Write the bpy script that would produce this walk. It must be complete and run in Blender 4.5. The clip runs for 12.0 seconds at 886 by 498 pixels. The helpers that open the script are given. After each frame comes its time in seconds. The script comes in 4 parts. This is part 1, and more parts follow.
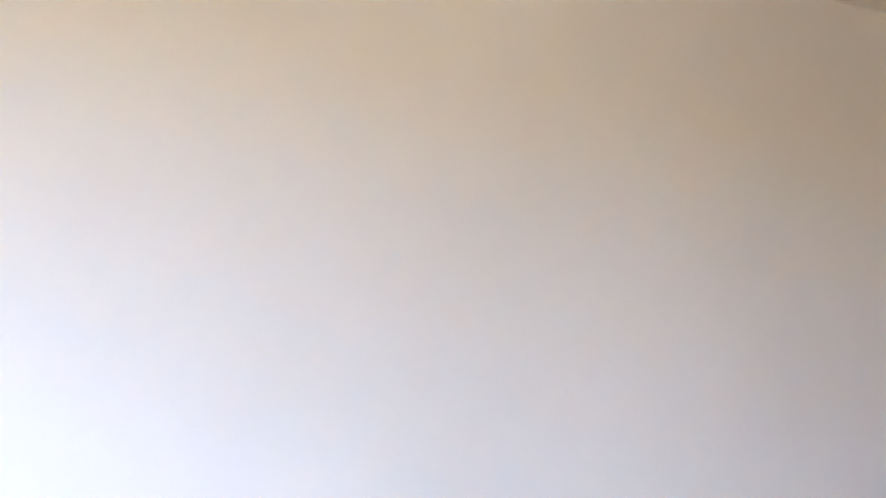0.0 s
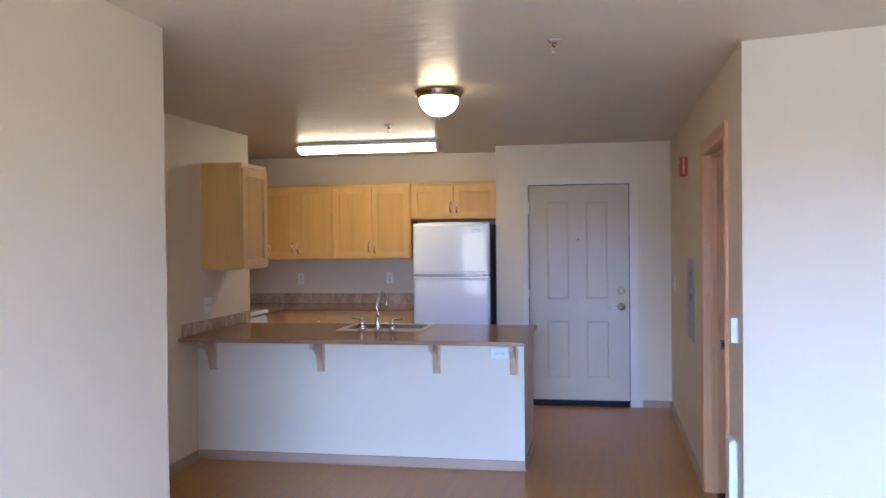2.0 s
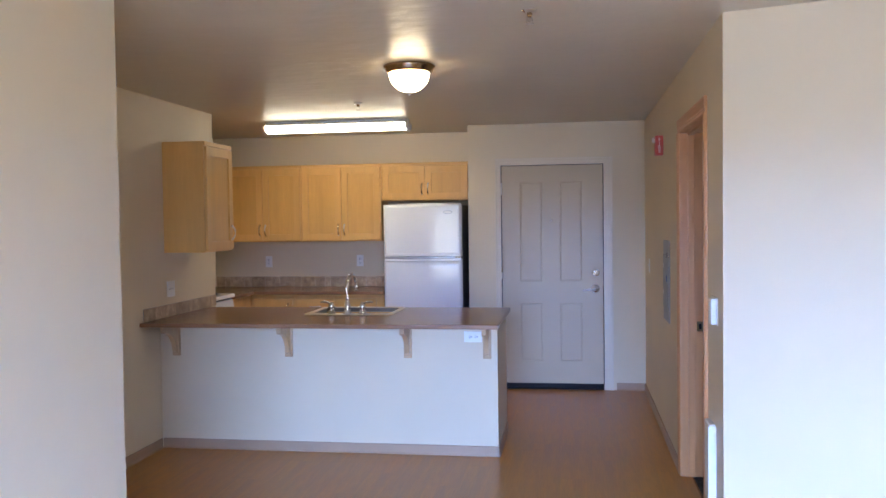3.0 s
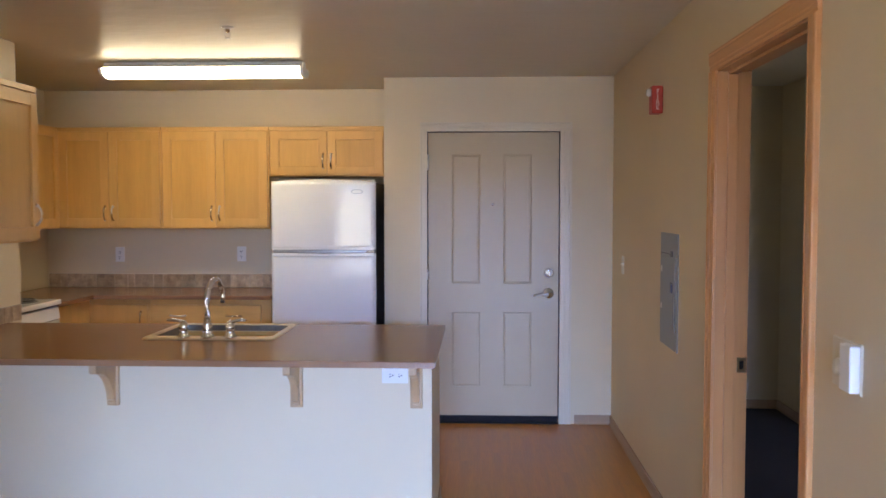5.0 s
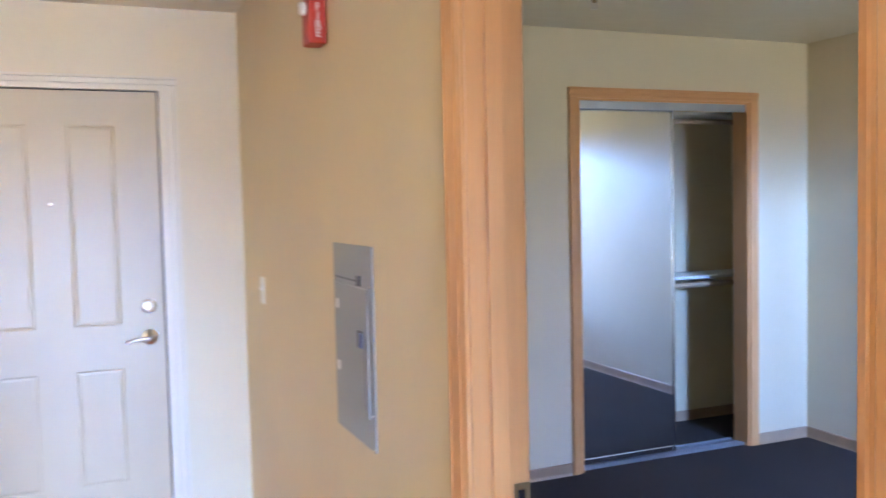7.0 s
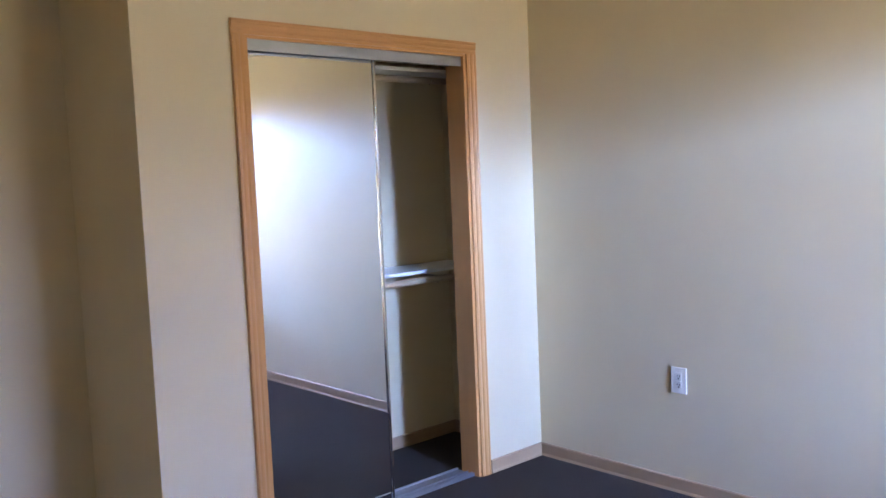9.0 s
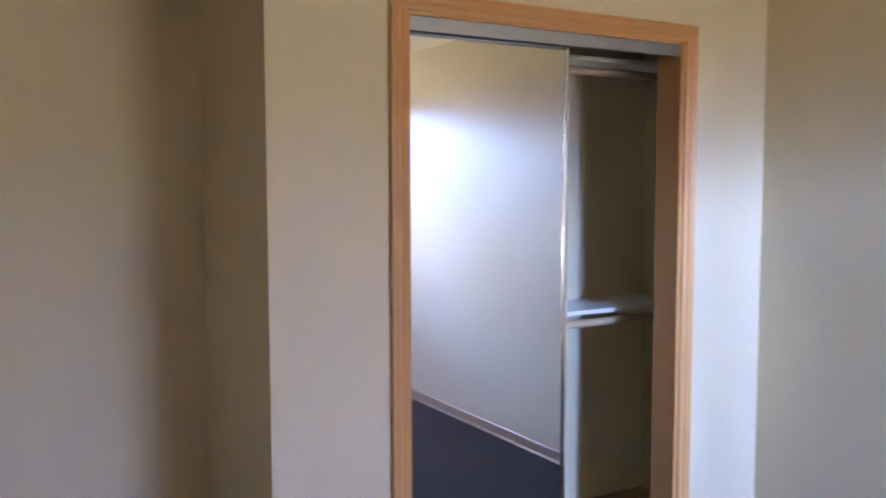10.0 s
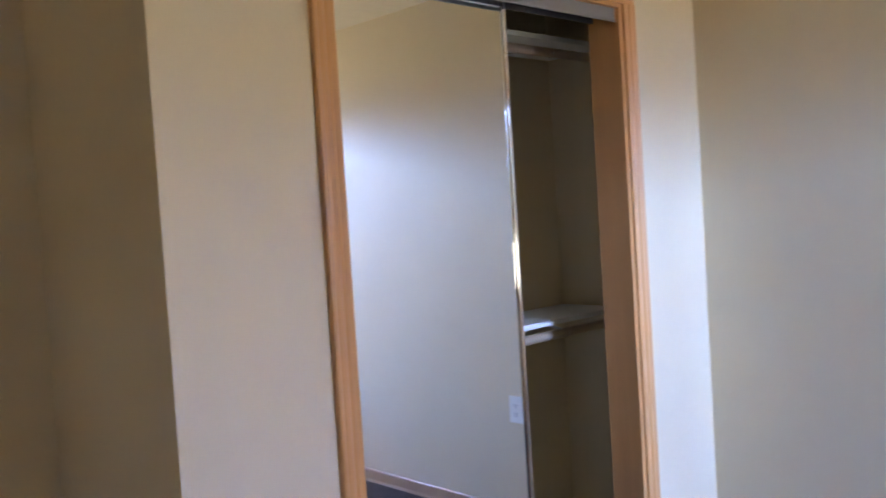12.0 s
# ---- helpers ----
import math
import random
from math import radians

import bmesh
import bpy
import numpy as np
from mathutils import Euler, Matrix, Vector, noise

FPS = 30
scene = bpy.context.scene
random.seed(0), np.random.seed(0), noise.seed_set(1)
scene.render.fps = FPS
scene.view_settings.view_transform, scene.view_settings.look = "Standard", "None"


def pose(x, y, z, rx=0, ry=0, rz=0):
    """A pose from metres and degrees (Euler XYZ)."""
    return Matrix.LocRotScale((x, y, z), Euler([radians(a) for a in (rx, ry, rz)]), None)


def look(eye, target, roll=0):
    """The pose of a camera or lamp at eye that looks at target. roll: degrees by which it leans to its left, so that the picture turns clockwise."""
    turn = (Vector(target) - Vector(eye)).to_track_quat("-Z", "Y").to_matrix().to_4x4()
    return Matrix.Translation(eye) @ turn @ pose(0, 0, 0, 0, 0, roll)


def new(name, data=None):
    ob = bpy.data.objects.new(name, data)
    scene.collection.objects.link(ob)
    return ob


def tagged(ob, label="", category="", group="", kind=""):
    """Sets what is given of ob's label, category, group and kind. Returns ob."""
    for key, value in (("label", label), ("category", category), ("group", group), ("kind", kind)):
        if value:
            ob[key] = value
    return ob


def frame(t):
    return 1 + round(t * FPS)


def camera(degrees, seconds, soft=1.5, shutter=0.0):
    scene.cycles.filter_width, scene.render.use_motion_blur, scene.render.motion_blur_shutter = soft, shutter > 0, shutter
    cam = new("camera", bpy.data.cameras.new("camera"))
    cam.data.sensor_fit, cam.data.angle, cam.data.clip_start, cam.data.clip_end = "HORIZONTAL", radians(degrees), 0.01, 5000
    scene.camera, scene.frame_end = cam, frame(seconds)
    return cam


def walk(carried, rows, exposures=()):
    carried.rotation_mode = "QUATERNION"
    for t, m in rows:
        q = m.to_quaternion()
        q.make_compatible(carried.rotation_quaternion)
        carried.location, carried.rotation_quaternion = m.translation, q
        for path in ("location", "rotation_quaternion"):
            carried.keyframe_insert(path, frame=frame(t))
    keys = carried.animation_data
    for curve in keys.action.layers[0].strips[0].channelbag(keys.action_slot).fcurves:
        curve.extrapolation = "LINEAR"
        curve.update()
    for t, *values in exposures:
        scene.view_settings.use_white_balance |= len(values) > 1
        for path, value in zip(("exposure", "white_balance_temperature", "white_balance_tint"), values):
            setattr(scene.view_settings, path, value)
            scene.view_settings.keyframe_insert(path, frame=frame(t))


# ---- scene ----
cam = camera(54.4, 12.0, 1.5, 0.35)
PATH = [
    (0, (0.117, 0.189, 1.608), (1.149, 1.9, 1.685), 0.3),
    (0.2, (0.112, 0.16, 1.607), (1.451, 1.644, 1.669), -1.9),
    (0.5, (0.105, 0.116, 1.599), (1.675, 1.355, 1.632), -0.7),
    (1, (0.012, -0.011, 1.531), (1.813, 0.857, 1.565), -0.9),
    (1.5, (0.101, -0.01, 1.582), (2.014, 0.572, 1.584), -0.7),
    (2, (0.126, -0.019, 1.576), (2.093, 0.345, 1.549), -0.6),
    (2.5, (0.149, -0.021, 1.563), (2.122, 0.304, 1.525), -0.7),
    (2.7, (0.169, -0.02, 1.56), (2.143, 0.296, 1.508), -0.8),
    (4.3, (1.416, 0.274, 1.531), (3.408, 0.421, 1.431), 0.1),
    (4.5, (1.593, 0.284, 1.517), (3.588, 0.384, 1.415), -0.1),
    (5, (2.154, 0.298, 1.53), (4.15, 0.382, 1.432), -0.0),
    (5.5, (2.617, 0.289, 1.544), (4.615, 0.267, 1.458), -0.3),
    (6, (3.137, 0.217, 1.527), (5.126, 0.018, 1.467), -0.4),
    (6.5, (3.617, 0.156, 1.508), (5.572, -0.257, 1.413), -0.3),
    (7, (4.021, 0.074, 1.518), (5.865, -0.693, 1.408), -1.3),
    (7.2, (4.183, 0.012, 1.503), (5.976, -0.867, 1.391), -1.8),
    (7.5, (4.404, -0.073, 1.511), (6.103, -1.125, 1.418), -2.4),
    (7.7, (4.529, -0.118, 1.51), (6.116, -1.33, 1.4), -2.3),
    (9.3, (5.252, -0.852, 1.461), (6.726, -2.193, 1.295), -2.4),
    (9.5, (5.387, -0.954, 1.447), (6.912, -2.24, 1.298), -1.6),
    (10, (5.715, -1.152, 1.54), (7.43, -2.167, 1.384), -0.1),
    (10.5, (5.975, -1.269, 1.532), (7.74, -2.195, 1.368), -0.5),
    (11, (6.143, -1.329, 1.5), (7.929, -2.217, 1.36), -0.8),
    (11.5, (6.411, -1.222, 1.482), (8.049, -2.365, 1.372), -2.0),
    (12, (6.461, -1.19, 1.422), (7.904, -2.572, 1.339), -3.6),
]
EXPOSURES = [(0.0, -0.5, 5250, 8), (0.5, -0.2, 5050, 8), (2.5, -0.22, 5100, 8), (4.4, -0.2, 5450, 7), (5.0, -0.15, 5700, 7), (5.5, 0.05, 5800, 7), (6.0, 0.3, 5500, 6), (6.5, 0.62, 5300, 6), (7.0, 1.18, 5300, 2),
             (7.7, 1.53, 5400, 2), (9.3, 1.3, 6150, 10), (10.0, 1.2, 6150, 11), (12.0, 1.28, 6150, 11)]
walk(cam, [(t, look(eye, target, roll)) for t, eye, target, roll in PATH], EXPOSURES)

# ---- plan (metres) ----
H = 2.43            # ceiling
X_W = -2.40         # living room, window side
Y_LEFT = 1.715      # living room, long plain wall
X_LEFT = 3.345      # its free end
Y_KIT = 2.857       # dining and kitchen side wall
X_STUB = 6.849      # end of that wall
Y_RANGE = 3.69      # alcove of the range
X_BACK = 8.79       # kitchen back wall
X_DOOR = 8.20       # entry wall
Y_JOG = 0.966       # end of the entry wall
Y_HALL = -0.63      # hall wall with the bedroom doorway
Y_BED = -0.75       # its bedroom face
X_HALL = 4.13       # free end of the hall wall
X_CL = 8.07         # closet wall
Y_CLS = -1.968      # closet corner
Y_S = -4.05         # bedroom side wall
X_END = 8.74        # end of the bedroom passage
X_BW = 4.20         # bedroom window wall
Y_LS = -2.05        # living room side wall

# ---- world and light ----
world = bpy.data.worlds.new("sky")
scene.world = world
world.use_nodes = True
wn = world.node_tree
sky = wn.nodes.new("ShaderNodeTexSky")
sky.sky_type, sky.sun_disc, sky.sun_elevation, sky.sun_rotation = "NISHITA", False, radians(50), radians(100)
wn.links.new(sky.outputs[0], wn.nodes["Background"].inputs[0])
wn.nodes["Background"].inputs[1].default_value = 0.12


def lamp(name, kind, energy, colour, m, **more):
    data = bpy.data.lights.new(name, kind)
    data.energy, data.color = energy, colour
    ob = new(name, data)
    ob.matrix_world = m
    return ob


sun = lamp("sun", "SUN", 2.5, (1.0, 0.95, 0.87), look((0, 0, 10), (-4.5, 2.5, 0)))
sun.data.angle = radians(0.5)
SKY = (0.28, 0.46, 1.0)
# Colour of the added fill lamps that warm the upper walls.
WARM_FILL = (1.0, 0.88, 0.68)


def outside_lamp(name, energy, colour, eye, target, wide, tall):
    """Area lamp outside a window: a stand-in sky, or added warm fill from below."""
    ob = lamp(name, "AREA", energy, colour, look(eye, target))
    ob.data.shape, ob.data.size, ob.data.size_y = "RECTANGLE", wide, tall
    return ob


outside_lamp("sky_light_living", 6100, SKY, (X_W - 2.2, -0.3, 3.05), (5.9, 0.3, 0.6), 3.7, 1.7)
# Added fill, aimed up through the opening; no such source stands there.
outside_lamp("warm_fill_living", 150, WARM_FILL, (X_W - 1.6, -0.3, 0.95), (4.0, 0.3, 2.4), 3.4, 1.5)
outside_lamp("sky_light_bedroom", 430, (0.34, 0.46, 1.0), (X_BW - 2.0, -3.4, 2.98), (8.07, -3.5, 0.7), 3.6, 1.35)
outside_lamp("warm_fill_bedroom", 64, WARM_FILL, (X_BW - 1.2, -3.4, 0.65), (8.07, -3.5, 2.2), 2.6, 1.0)


# ---- materials ----
def material(name, colour, rough=0.5, metal=0.0, vary=0.12, scale=6.0, fine=180.0, bump=0.05, stretch=(1, 1, 1),
             second=None, grain=0.0, sheen=0.0, coat=0.0, per_object=0.0, dist=0.002, spec=0.5, gloss_vary=0.08):
    """Two scales of variation on the object's own coordinates: broad tone and fine grain with relief."""
    m = bpy.data.materials.new(name)
    m.use_nodes = True
    t = m.node_tree
    n, L = t.nodes, t.links
    b = n["Principled BSDF"]
    b.inputs["Roughness"].default_value = rough
    b.inputs["Metallic"].default_value = metal
    b.inputs["Specular IOR Level"].default_value = spec
    b.inputs["Sheen Weight"].default_value = sheen
    b.inputs["Coat Weight"].default_value = coat
    co = n.new("ShaderNodeTexCoord")
    mp = n.new("ShaderNodeMapping")
    mp.inputs["Scale"].default_value = stretch
    L.new(co.outputs["Object"], mp.inputs["Vector"])
    vec = mp.outputs[0]
    info = n.new("ShaderNodeObjectInfo")
    if per_object:
        add = n.new("ShaderNodeVectorMath")
        add.operation = "ADD"
        mul = n.new("ShaderNodeMath")
        mul.operation = "MULTIPLY"
        mul.inputs[1].default_value = 37.0
        L.new(info.outputs["Random"], mul.inputs[0])
        L.new(vec, add.inputs[0])
        L.new(mul.outputs[0], add.inputs[1])
        vec = add.outputs[0]
    big = n.new("ShaderNodeTexNoise")
    big.inputs["Scale"].default_value, big.inputs["Detail"].default_value = scale, 4.0
    L.new(vec, big.inputs["Vector"])
    small = n.new("ShaderNodeTexNoise")
    small.inputs["Scale"].default_value, small.inputs["Detail"].default_value = fine, 3.0
    L.new(vec, small.inputs["Vector"])
    dark = [c * (1 - vary) for c in colour]
    light = [min(1.0, c * (1 + vary * 0.6)) for c in colour]
    ramp = n.new("ShaderNodeValToRGB")
    ramp.color_ramp.elements[0].position, ramp.color_ramp.elements[1].position = 0.3, 0.7
    ramp.color_ramp.elements[0].color = (*(second or dark), 1)
    ramp.color_ramp.elements[1].color = (*light, 1)
    L.new(big.outputs["Fac"], ramp.inputs[0])
    col = ramp.outputs[0]
    if grain:
        mix = n.new("ShaderNodeMix")
        mix.data_type, mix.blend_type = "RGBA", "MULTIPLY"
        mix.inputs[0].default_value = grain
        g = n.new("ShaderNodeValToRGB")
        g.color_ramp.elements[0].position, g.color_ramp.elements[1].position = 0.35, 0.62
        g.color_ramp.elements[0].color = (0.35, 0.3, 0.25, 1)
        L.new(small.outputs["Fac"], g.inputs[0])
        L.new(col, mix.inputs[6])
        L.new(g.outputs[0], mix.inputs[7])
        col = mix.outputs[2]
    if per_object:
        hsv = n.new("ShaderNodeHueSaturation")
        mr = n.new("ShaderNodeMapRange")
        mr.inputs[3].default_value, mr.inputs[4].default_value = 1 - per_object, 1 + per_object
        L.new(info.outputs["Random"], mr.inputs[0])
        L.new(mr.outputs[0], hsv.inputs["Value"])
        L.new(col, hsv.inputs["Color"])
        col = hsv.outputs[0]
    L.new(col, b.inputs["Base Color"])
    rr = n.new("ShaderNodeMapRange")
    rr.inputs[3].default_value, rr.inputs[4].default_value = max(0.02, rough - gloss_vary), min(1, rough + gloss_vary)
    L.new(big.outputs["Fac"], rr.inputs[0])
    L.new(rr.outputs[0], b.inputs["Roughness"])
    if bump:
        bp = n.new("ShaderNodeBump")
        bp.inputs["Strength"].default_value, bp.inputs["Distance"].default_value = bump, dist
        L.new(small.outputs["Fac"], bp.inputs["Height"])
        L.new(bp.outputs[0], b.inputs["Normal"])
    return m


def glowing(name, colour, strength):
    m = bpy.data.materials.new(name)
    m.use_nodes = True
    b = m.node_tree.nodes["Principled BSDF"]
    b.inputs["Base Color"].default_value = (0.85, 0.83, 0.78, 1)
    b.inputs["Emission Color"].default_value = (*colour, 1)
    b.inputs["Emission Strength"].default_value = strength
    return m


PAINT = material("beige_wall_paint", (0.665, 0.555, 0.362), 0.55, vary=0.05, scale=1.3, fine=130, bump=0.25, dist=0.0016, spec=0.35)
CEIL = material("hand_textured_ceiling_paint", (0.60, 0.52, 0.38), 0.36, vary=0.06, scale=2.2, fine=11, bump=0.55, dist=0.0105, stretch=(1.0, 0.55, 1), spec=0.5)
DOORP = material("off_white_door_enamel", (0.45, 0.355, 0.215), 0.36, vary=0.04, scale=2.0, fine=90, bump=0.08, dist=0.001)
FRAMEP = material("pale_steel_frame_paint", (0.66, 0.57, 0.415), 0.35, vary=0.04, scale=3.0, fine=90, bump=0.06, dist=0.001)
PLANK = material("laminate_plank", (0.42, 0.178, 0.023), 0.34, vary=0.20, scale=2.4, fine=14, bump=0.0, stretch=(0.45, 7, 1), grain=0.16)
UNDER = material("floor_underlay", (0.22, 0.095, 0.03), 0.8)
CARPET = material("dark_grey_carpet", (0.038, 0.025, 0.017), 0.95, vary=0.28, scale=3.0, fine=330, bump=1.0, dist=0.006, grain=0.55, sheen=0.06, spec=0.1)
BASE = material("tan_vinyl_cove_base", (0.37, 0.245, 0.14), 0.45, vary=0.08, scale=4, fine=60, bump=0.06)
OAK = material("oak_trim_upright", (0.60, 0.30, 0.105), 0.36, vary=0.06, scale=3.0, fine=24, bump=0.08, stretch=(9, 9, 0.35), grain=0.05, per_object=0.04)
OAK_Y = material("oak_trim_along", (0.60, 0.30, 0.105), 0.36, vary=0.06, scale=3.0, fine=24, bump=0.08, stretch=(0.5, 0.35, 9), grain=0.08, per_object=0.04)
MAPLE = material("maple_cabinet", (0.70, 0.405, 0.112), 0.32, vary=0.08, scale=2.6, fine=18, bump=0.04, stretch=(5, 5, 0.5), grain=0.05, per_object=0.05)
MAPLE_R = material("maple_rail", (0.70, 0.405, 0.112), 0.34, vary=0.09, scale=2.6, fine=18, bump=0.04, stretch=(0.5, 0.5, 6), grain=0.07, per_object=0.05)
MAPLE_P = material("maple_panel", (0.66, 0.375, 0.092), 0.34, vary=0.10, scale=2.2, fine=18, bump=0.04, stretch=(4, 4, 0.4), grain=0.07, per_object=0.05)
BIRCH = material("pale_birch", (0.52, 0.335, 0.16), 0.42, vary=0.10, scale=5, fine=30, bump=0.05, stretch=(4, 4, 0.6), grain=0.1, per_object=0.04)
COUNTER = material("brown_laminate_worktop", (0.255, 0.135, 0.066), 0.22, vary=0.015, scale=2.5, fine=60, bump=0.0, gloss_vary=0.0)
TILE = material("stone_tile", (0.46, 0.345, 0.21), 0.38, vary=0.2, scale=16, fine=70, bump=0.15, second=(0.29, 0.205, 0.12), grain=0.3, per_object=0.22)
GROUT = material("tile_grout", (0.36, 0.33, 0.28), 0.85, fine=200, bump=0.2)
WHITE = material("white_appliance_enamel", (0.80, 0.79, 0.76), 0.09, vary=0.02, scale=2.0, fine=60, bump=0.05, dist=0.0008, gloss_vary=0.02, spec=0.8)
PLASTIC = material("white_plastic", (0.78, 0.76, 0.70), 0.38, vary=0.04, scale=10, bump=0.02)
IVORY = material("ivory_plastic", (0.66, 0.60, 0.47), 0.4, vary=0.04, scale=10, bump=0.02)
BLACK = material("black_painted_steel", (0.105, 0.100, 0.094), 0.5, vary=0.2, scale=8, bump=0.08)
# Rubber parts; the same black is the painted shade round the entry door.
RUBBER = material("black_rubber_and_shade", (0.016, 0.015, 0.018), 0.8, vary=0.2, spec=0.2)
# Sink rim steel, with the warm ceiling's reflection tinted into its colour.
STEEL = material("brushed_stainless_steel", (0.62, 0.54, 0.42), 0.34, 1.0, vary=0.10, scale=8, fine=90, bump=0.05, stretch=(1, 12, 1))
CHROME = material("polished_chrome", (0.80, 0.80, 0.80), 0.09, 1.0, vary=0.03, bump=0.0, gloss_vary=0.03)
NICKEL = material("satin_nickel", (0.66, 0.62, 0.56), 0.28, 1.0, vary=0.08, bump=0.02)
BRASSY = material("brushed_brass_nickel", (0.50, 0.38, 0.23), 0.22, 1.0, vary=0.08, bump=0.02)
# Same sink steel, darkened in colour for the shade inside the basin.
BASIN = material("shaded_sink_steel", (0.20, 0.17, 0.125), 0.30, 0.9, vary=0.2, scale=5, fine=90, bump=0.04, stretch=(1, 8, 1))
ALU = material("grey_aluminium", (0.42, 0.43, 0.45), 0.42, 0.9, vary=0.08, scale=9, fine=60, bump=0.04)
GREY = material("grey_panel_enamel", (0.27, 0.275, 0.265), 0.40, vary=0.06, scale=5, fine=150, bump=0.06)
# Dark small parts; also the painted shade in the closet track and range gap.
DARKGREY = material("dark_grey_plastic_and_shade", (0.06, 0.06, 0.065), 0.4)
BLUE = material("blue_plastic", (0.10, 0.13, 0.26), 0.4)
RED = material("red_alarm_plastic", (0.42, 0.028, 0.014), 0.38, vary=0.08, bump=0.02)
MELAMINE = material("white_melamine", (0.74, 0.73, 0.69), 0.35, vary=0.03, bump=0.02)
ROD = material("pale_wooden_rod", (0.55, 0.40, 0.26), 0.45, vary=0.12, scale=4, fine=40, stretch=(6, 0.6, 6), grain=0.2)
GRASS = material("dry_lawn", (0.16, 0.16, 0.07), 0.9, vary=0.4, scale=0.6, fine=30, bump=0.3)
DOME = glowing("lit_frosted_glass", (1.0, 0.69, 0.33), 21.5)
TUBE = glowing("lit_acrylic_diffuser", (1.0, 0.77, 0.44), 21.5)
STROBE = material("clear_strobe_lens", (0.75, 0.75, 0.72), 0.15, bump=0.0)
MIRROR = material("silvered_mirror", (0.86, 0.88, 0.87), 0.015, 1.0, vary=0.01, bump=0.0, gloss_vary=0.005)
GLASS = bpy.data.materials.new("window_glass")
GLASS.use_nodes = True
gb = GLASS.node_tree.nodes["Principled BSDF"]
gb.inputs["Transmission Weight"].default_value, gb.inputs["Roughness"].default_value, gb.inputs["IOR"].default_value = 1.0, 0.0, 1.05


# ---- building helpers ----
ORIGIN = {}


def box(bm, x0, x1, y0, y1, z0, z1, bevel=0.0, seg=2):
    r = bmesh.ops.create_cube(bm, size=1.0)
    vs = r["verts"]
    bmesh.ops.scale(bm, vec=(abs(x1 - x0), abs(y1 - y0), abs(z1 - z0)), verts=vs)
    bmesh.ops.translate(bm, vec=((x0 + x1) / 2, (y0 + y1) / 2, (z0 + z1) / 2), verts=vs)
    if bevel:
        es = list({e for v in vs for e in v.link_edges})
        bmesh.ops.bevel(bm, geom=es, offset=bevel, segments=seg, profile=0.5, affect="EDGES")
    return bm


def boxed(*a, bevel=0.0, seg=2):
    return box(bmesh.new(), *a, bevel=bevel, seg=seg)


def turned(profile, centre, axis="z", steps=32, bm=None):
    """A body of revolution: profile of (radius, height) about an axis through centre."""
    bm = bm or bmesh.new()
    rings = []
    for r, h in profile:
        ring = []
        for i in range(steps):
            a = 2 * math.pi * i / steps
            u, v = r * math.cos(a), r * math.sin(a)
            p = {"z": (u, v, h), "x": (h, u, v), "y": (u, h, v)}[axis]
            ring.append(bm.verts.new(Vector(p) + Vector(centre)))
        rings.append(ring)
    for a, b in zip(rings, rings[1:]):
        for i in range(steps):
            j = (i + 1) % steps
            bm.faces.new((a[i], a[j], b[j], b[i]))
    for ring in (rings[0], rings[-1]):
        bm.faces.new(ring)
    for f in bm.faces:
        f.smooth = True
    bmesh.ops.recalc_face_normals(bm, faces=bm.faces)
    return bm


def tube(points, radius, steps=10, bm=None):
    """A round bar along a line of points."""
    bm = bm or bmesh.new()
    pts = [Vector(p) for p in points]
    rings = []
    for i, p in enumerate(pts):
        d = (pts[min(i + 1, len(pts) - 1)] - pts[max(i - 1, 0)]).normalized()
        q = d.to_track_quat("Z", "Y")
        r = radius[i] if isinstance(radius, (list, tuple)) else radius
        rings.append([bm.verts.new(p + q @ Vector((r * math.cos(2 * math.pi * k / steps), r * math.sin(2 * math.pi * k / steps), 0))) for k in range(steps)])
    for a, b in zip(rings, rings[1:]):
        for k in range(steps):
            j = (k + 1) % steps
            f = bm.faces.new((a[k], a[j], b[j], b[k]))
            f.smooth = True
    bm.faces.new(rings[0])
    bm.faces.new(rings[-1])
    bmesh.ops.recalc_face_normals(bm, faces=bm.faces)
    return bm


def prism(outline, axis, a, b, bm=None):
    """An outline drawn in the two other axes, pushed from a to b along axis."""
    bm = bm or bmesh.new()
    put = {"x": lambda u, v, w: (w, u, v), "y": lambda u, v, w: (u, w, v), "z": lambda u, v, w: (u, v, w)}[axis]
    lo = [bm.verts.new(put(u, v, a)) for u, v in outline]
    hi = [bm.verts.new(put(u, v, b)) for u, v in outline]
    n = len(outline)
    bm.faces.new(lo)
    bm.faces.new(hi)
    for i in range(n):
        j = (i + 1) % n
        bm.faces.new((lo[i], lo[j], hi[j], hi[i]))
    bmesh.ops.recalc_face_normals(bm, faces=bm.faces)
    return bm


def mesh_of(name, bm, mat, origin):
    bmesh.ops.translate(bm, vec=-Vector(origin), verts=bm.verts)
    me = bpy.data.meshes.new(name)
    bm.to_mesh(me)
    bm.free()
    me.materials.append(mat)
    return me


def thing(name, origin, label, category, group="", kind=""):
    ob = new(name)
    ob.location = origin
    ob.empty_display_size = 0.1
    ORIGIN[ob.name] = Vector(origin)
    return tagged(ob, label, category, group, kind)


def solid(name, bm, mat, label="", category="", group="", kind="", origin=(0, 0, 0)):
    ob = new(name, mesh_of(name, bm, mat, origin))
    ob.location = origin
    ORIGIN[ob.name] = Vector(origin)
    return tagged(ob, label, category, group, kind)


def part(name, bm, mat, parent, label=""):
    o = ORIGIN[parent.name]
    ob = new(name, mesh_of(name, bm, mat, o))
    ob.parent = parent
    ORIGIN[ob.name] = o
    return tagged(ob, label)


def struct(name, bm, mat, label, category):
    return solid(name, bm, mat, label, category, kind="structure")


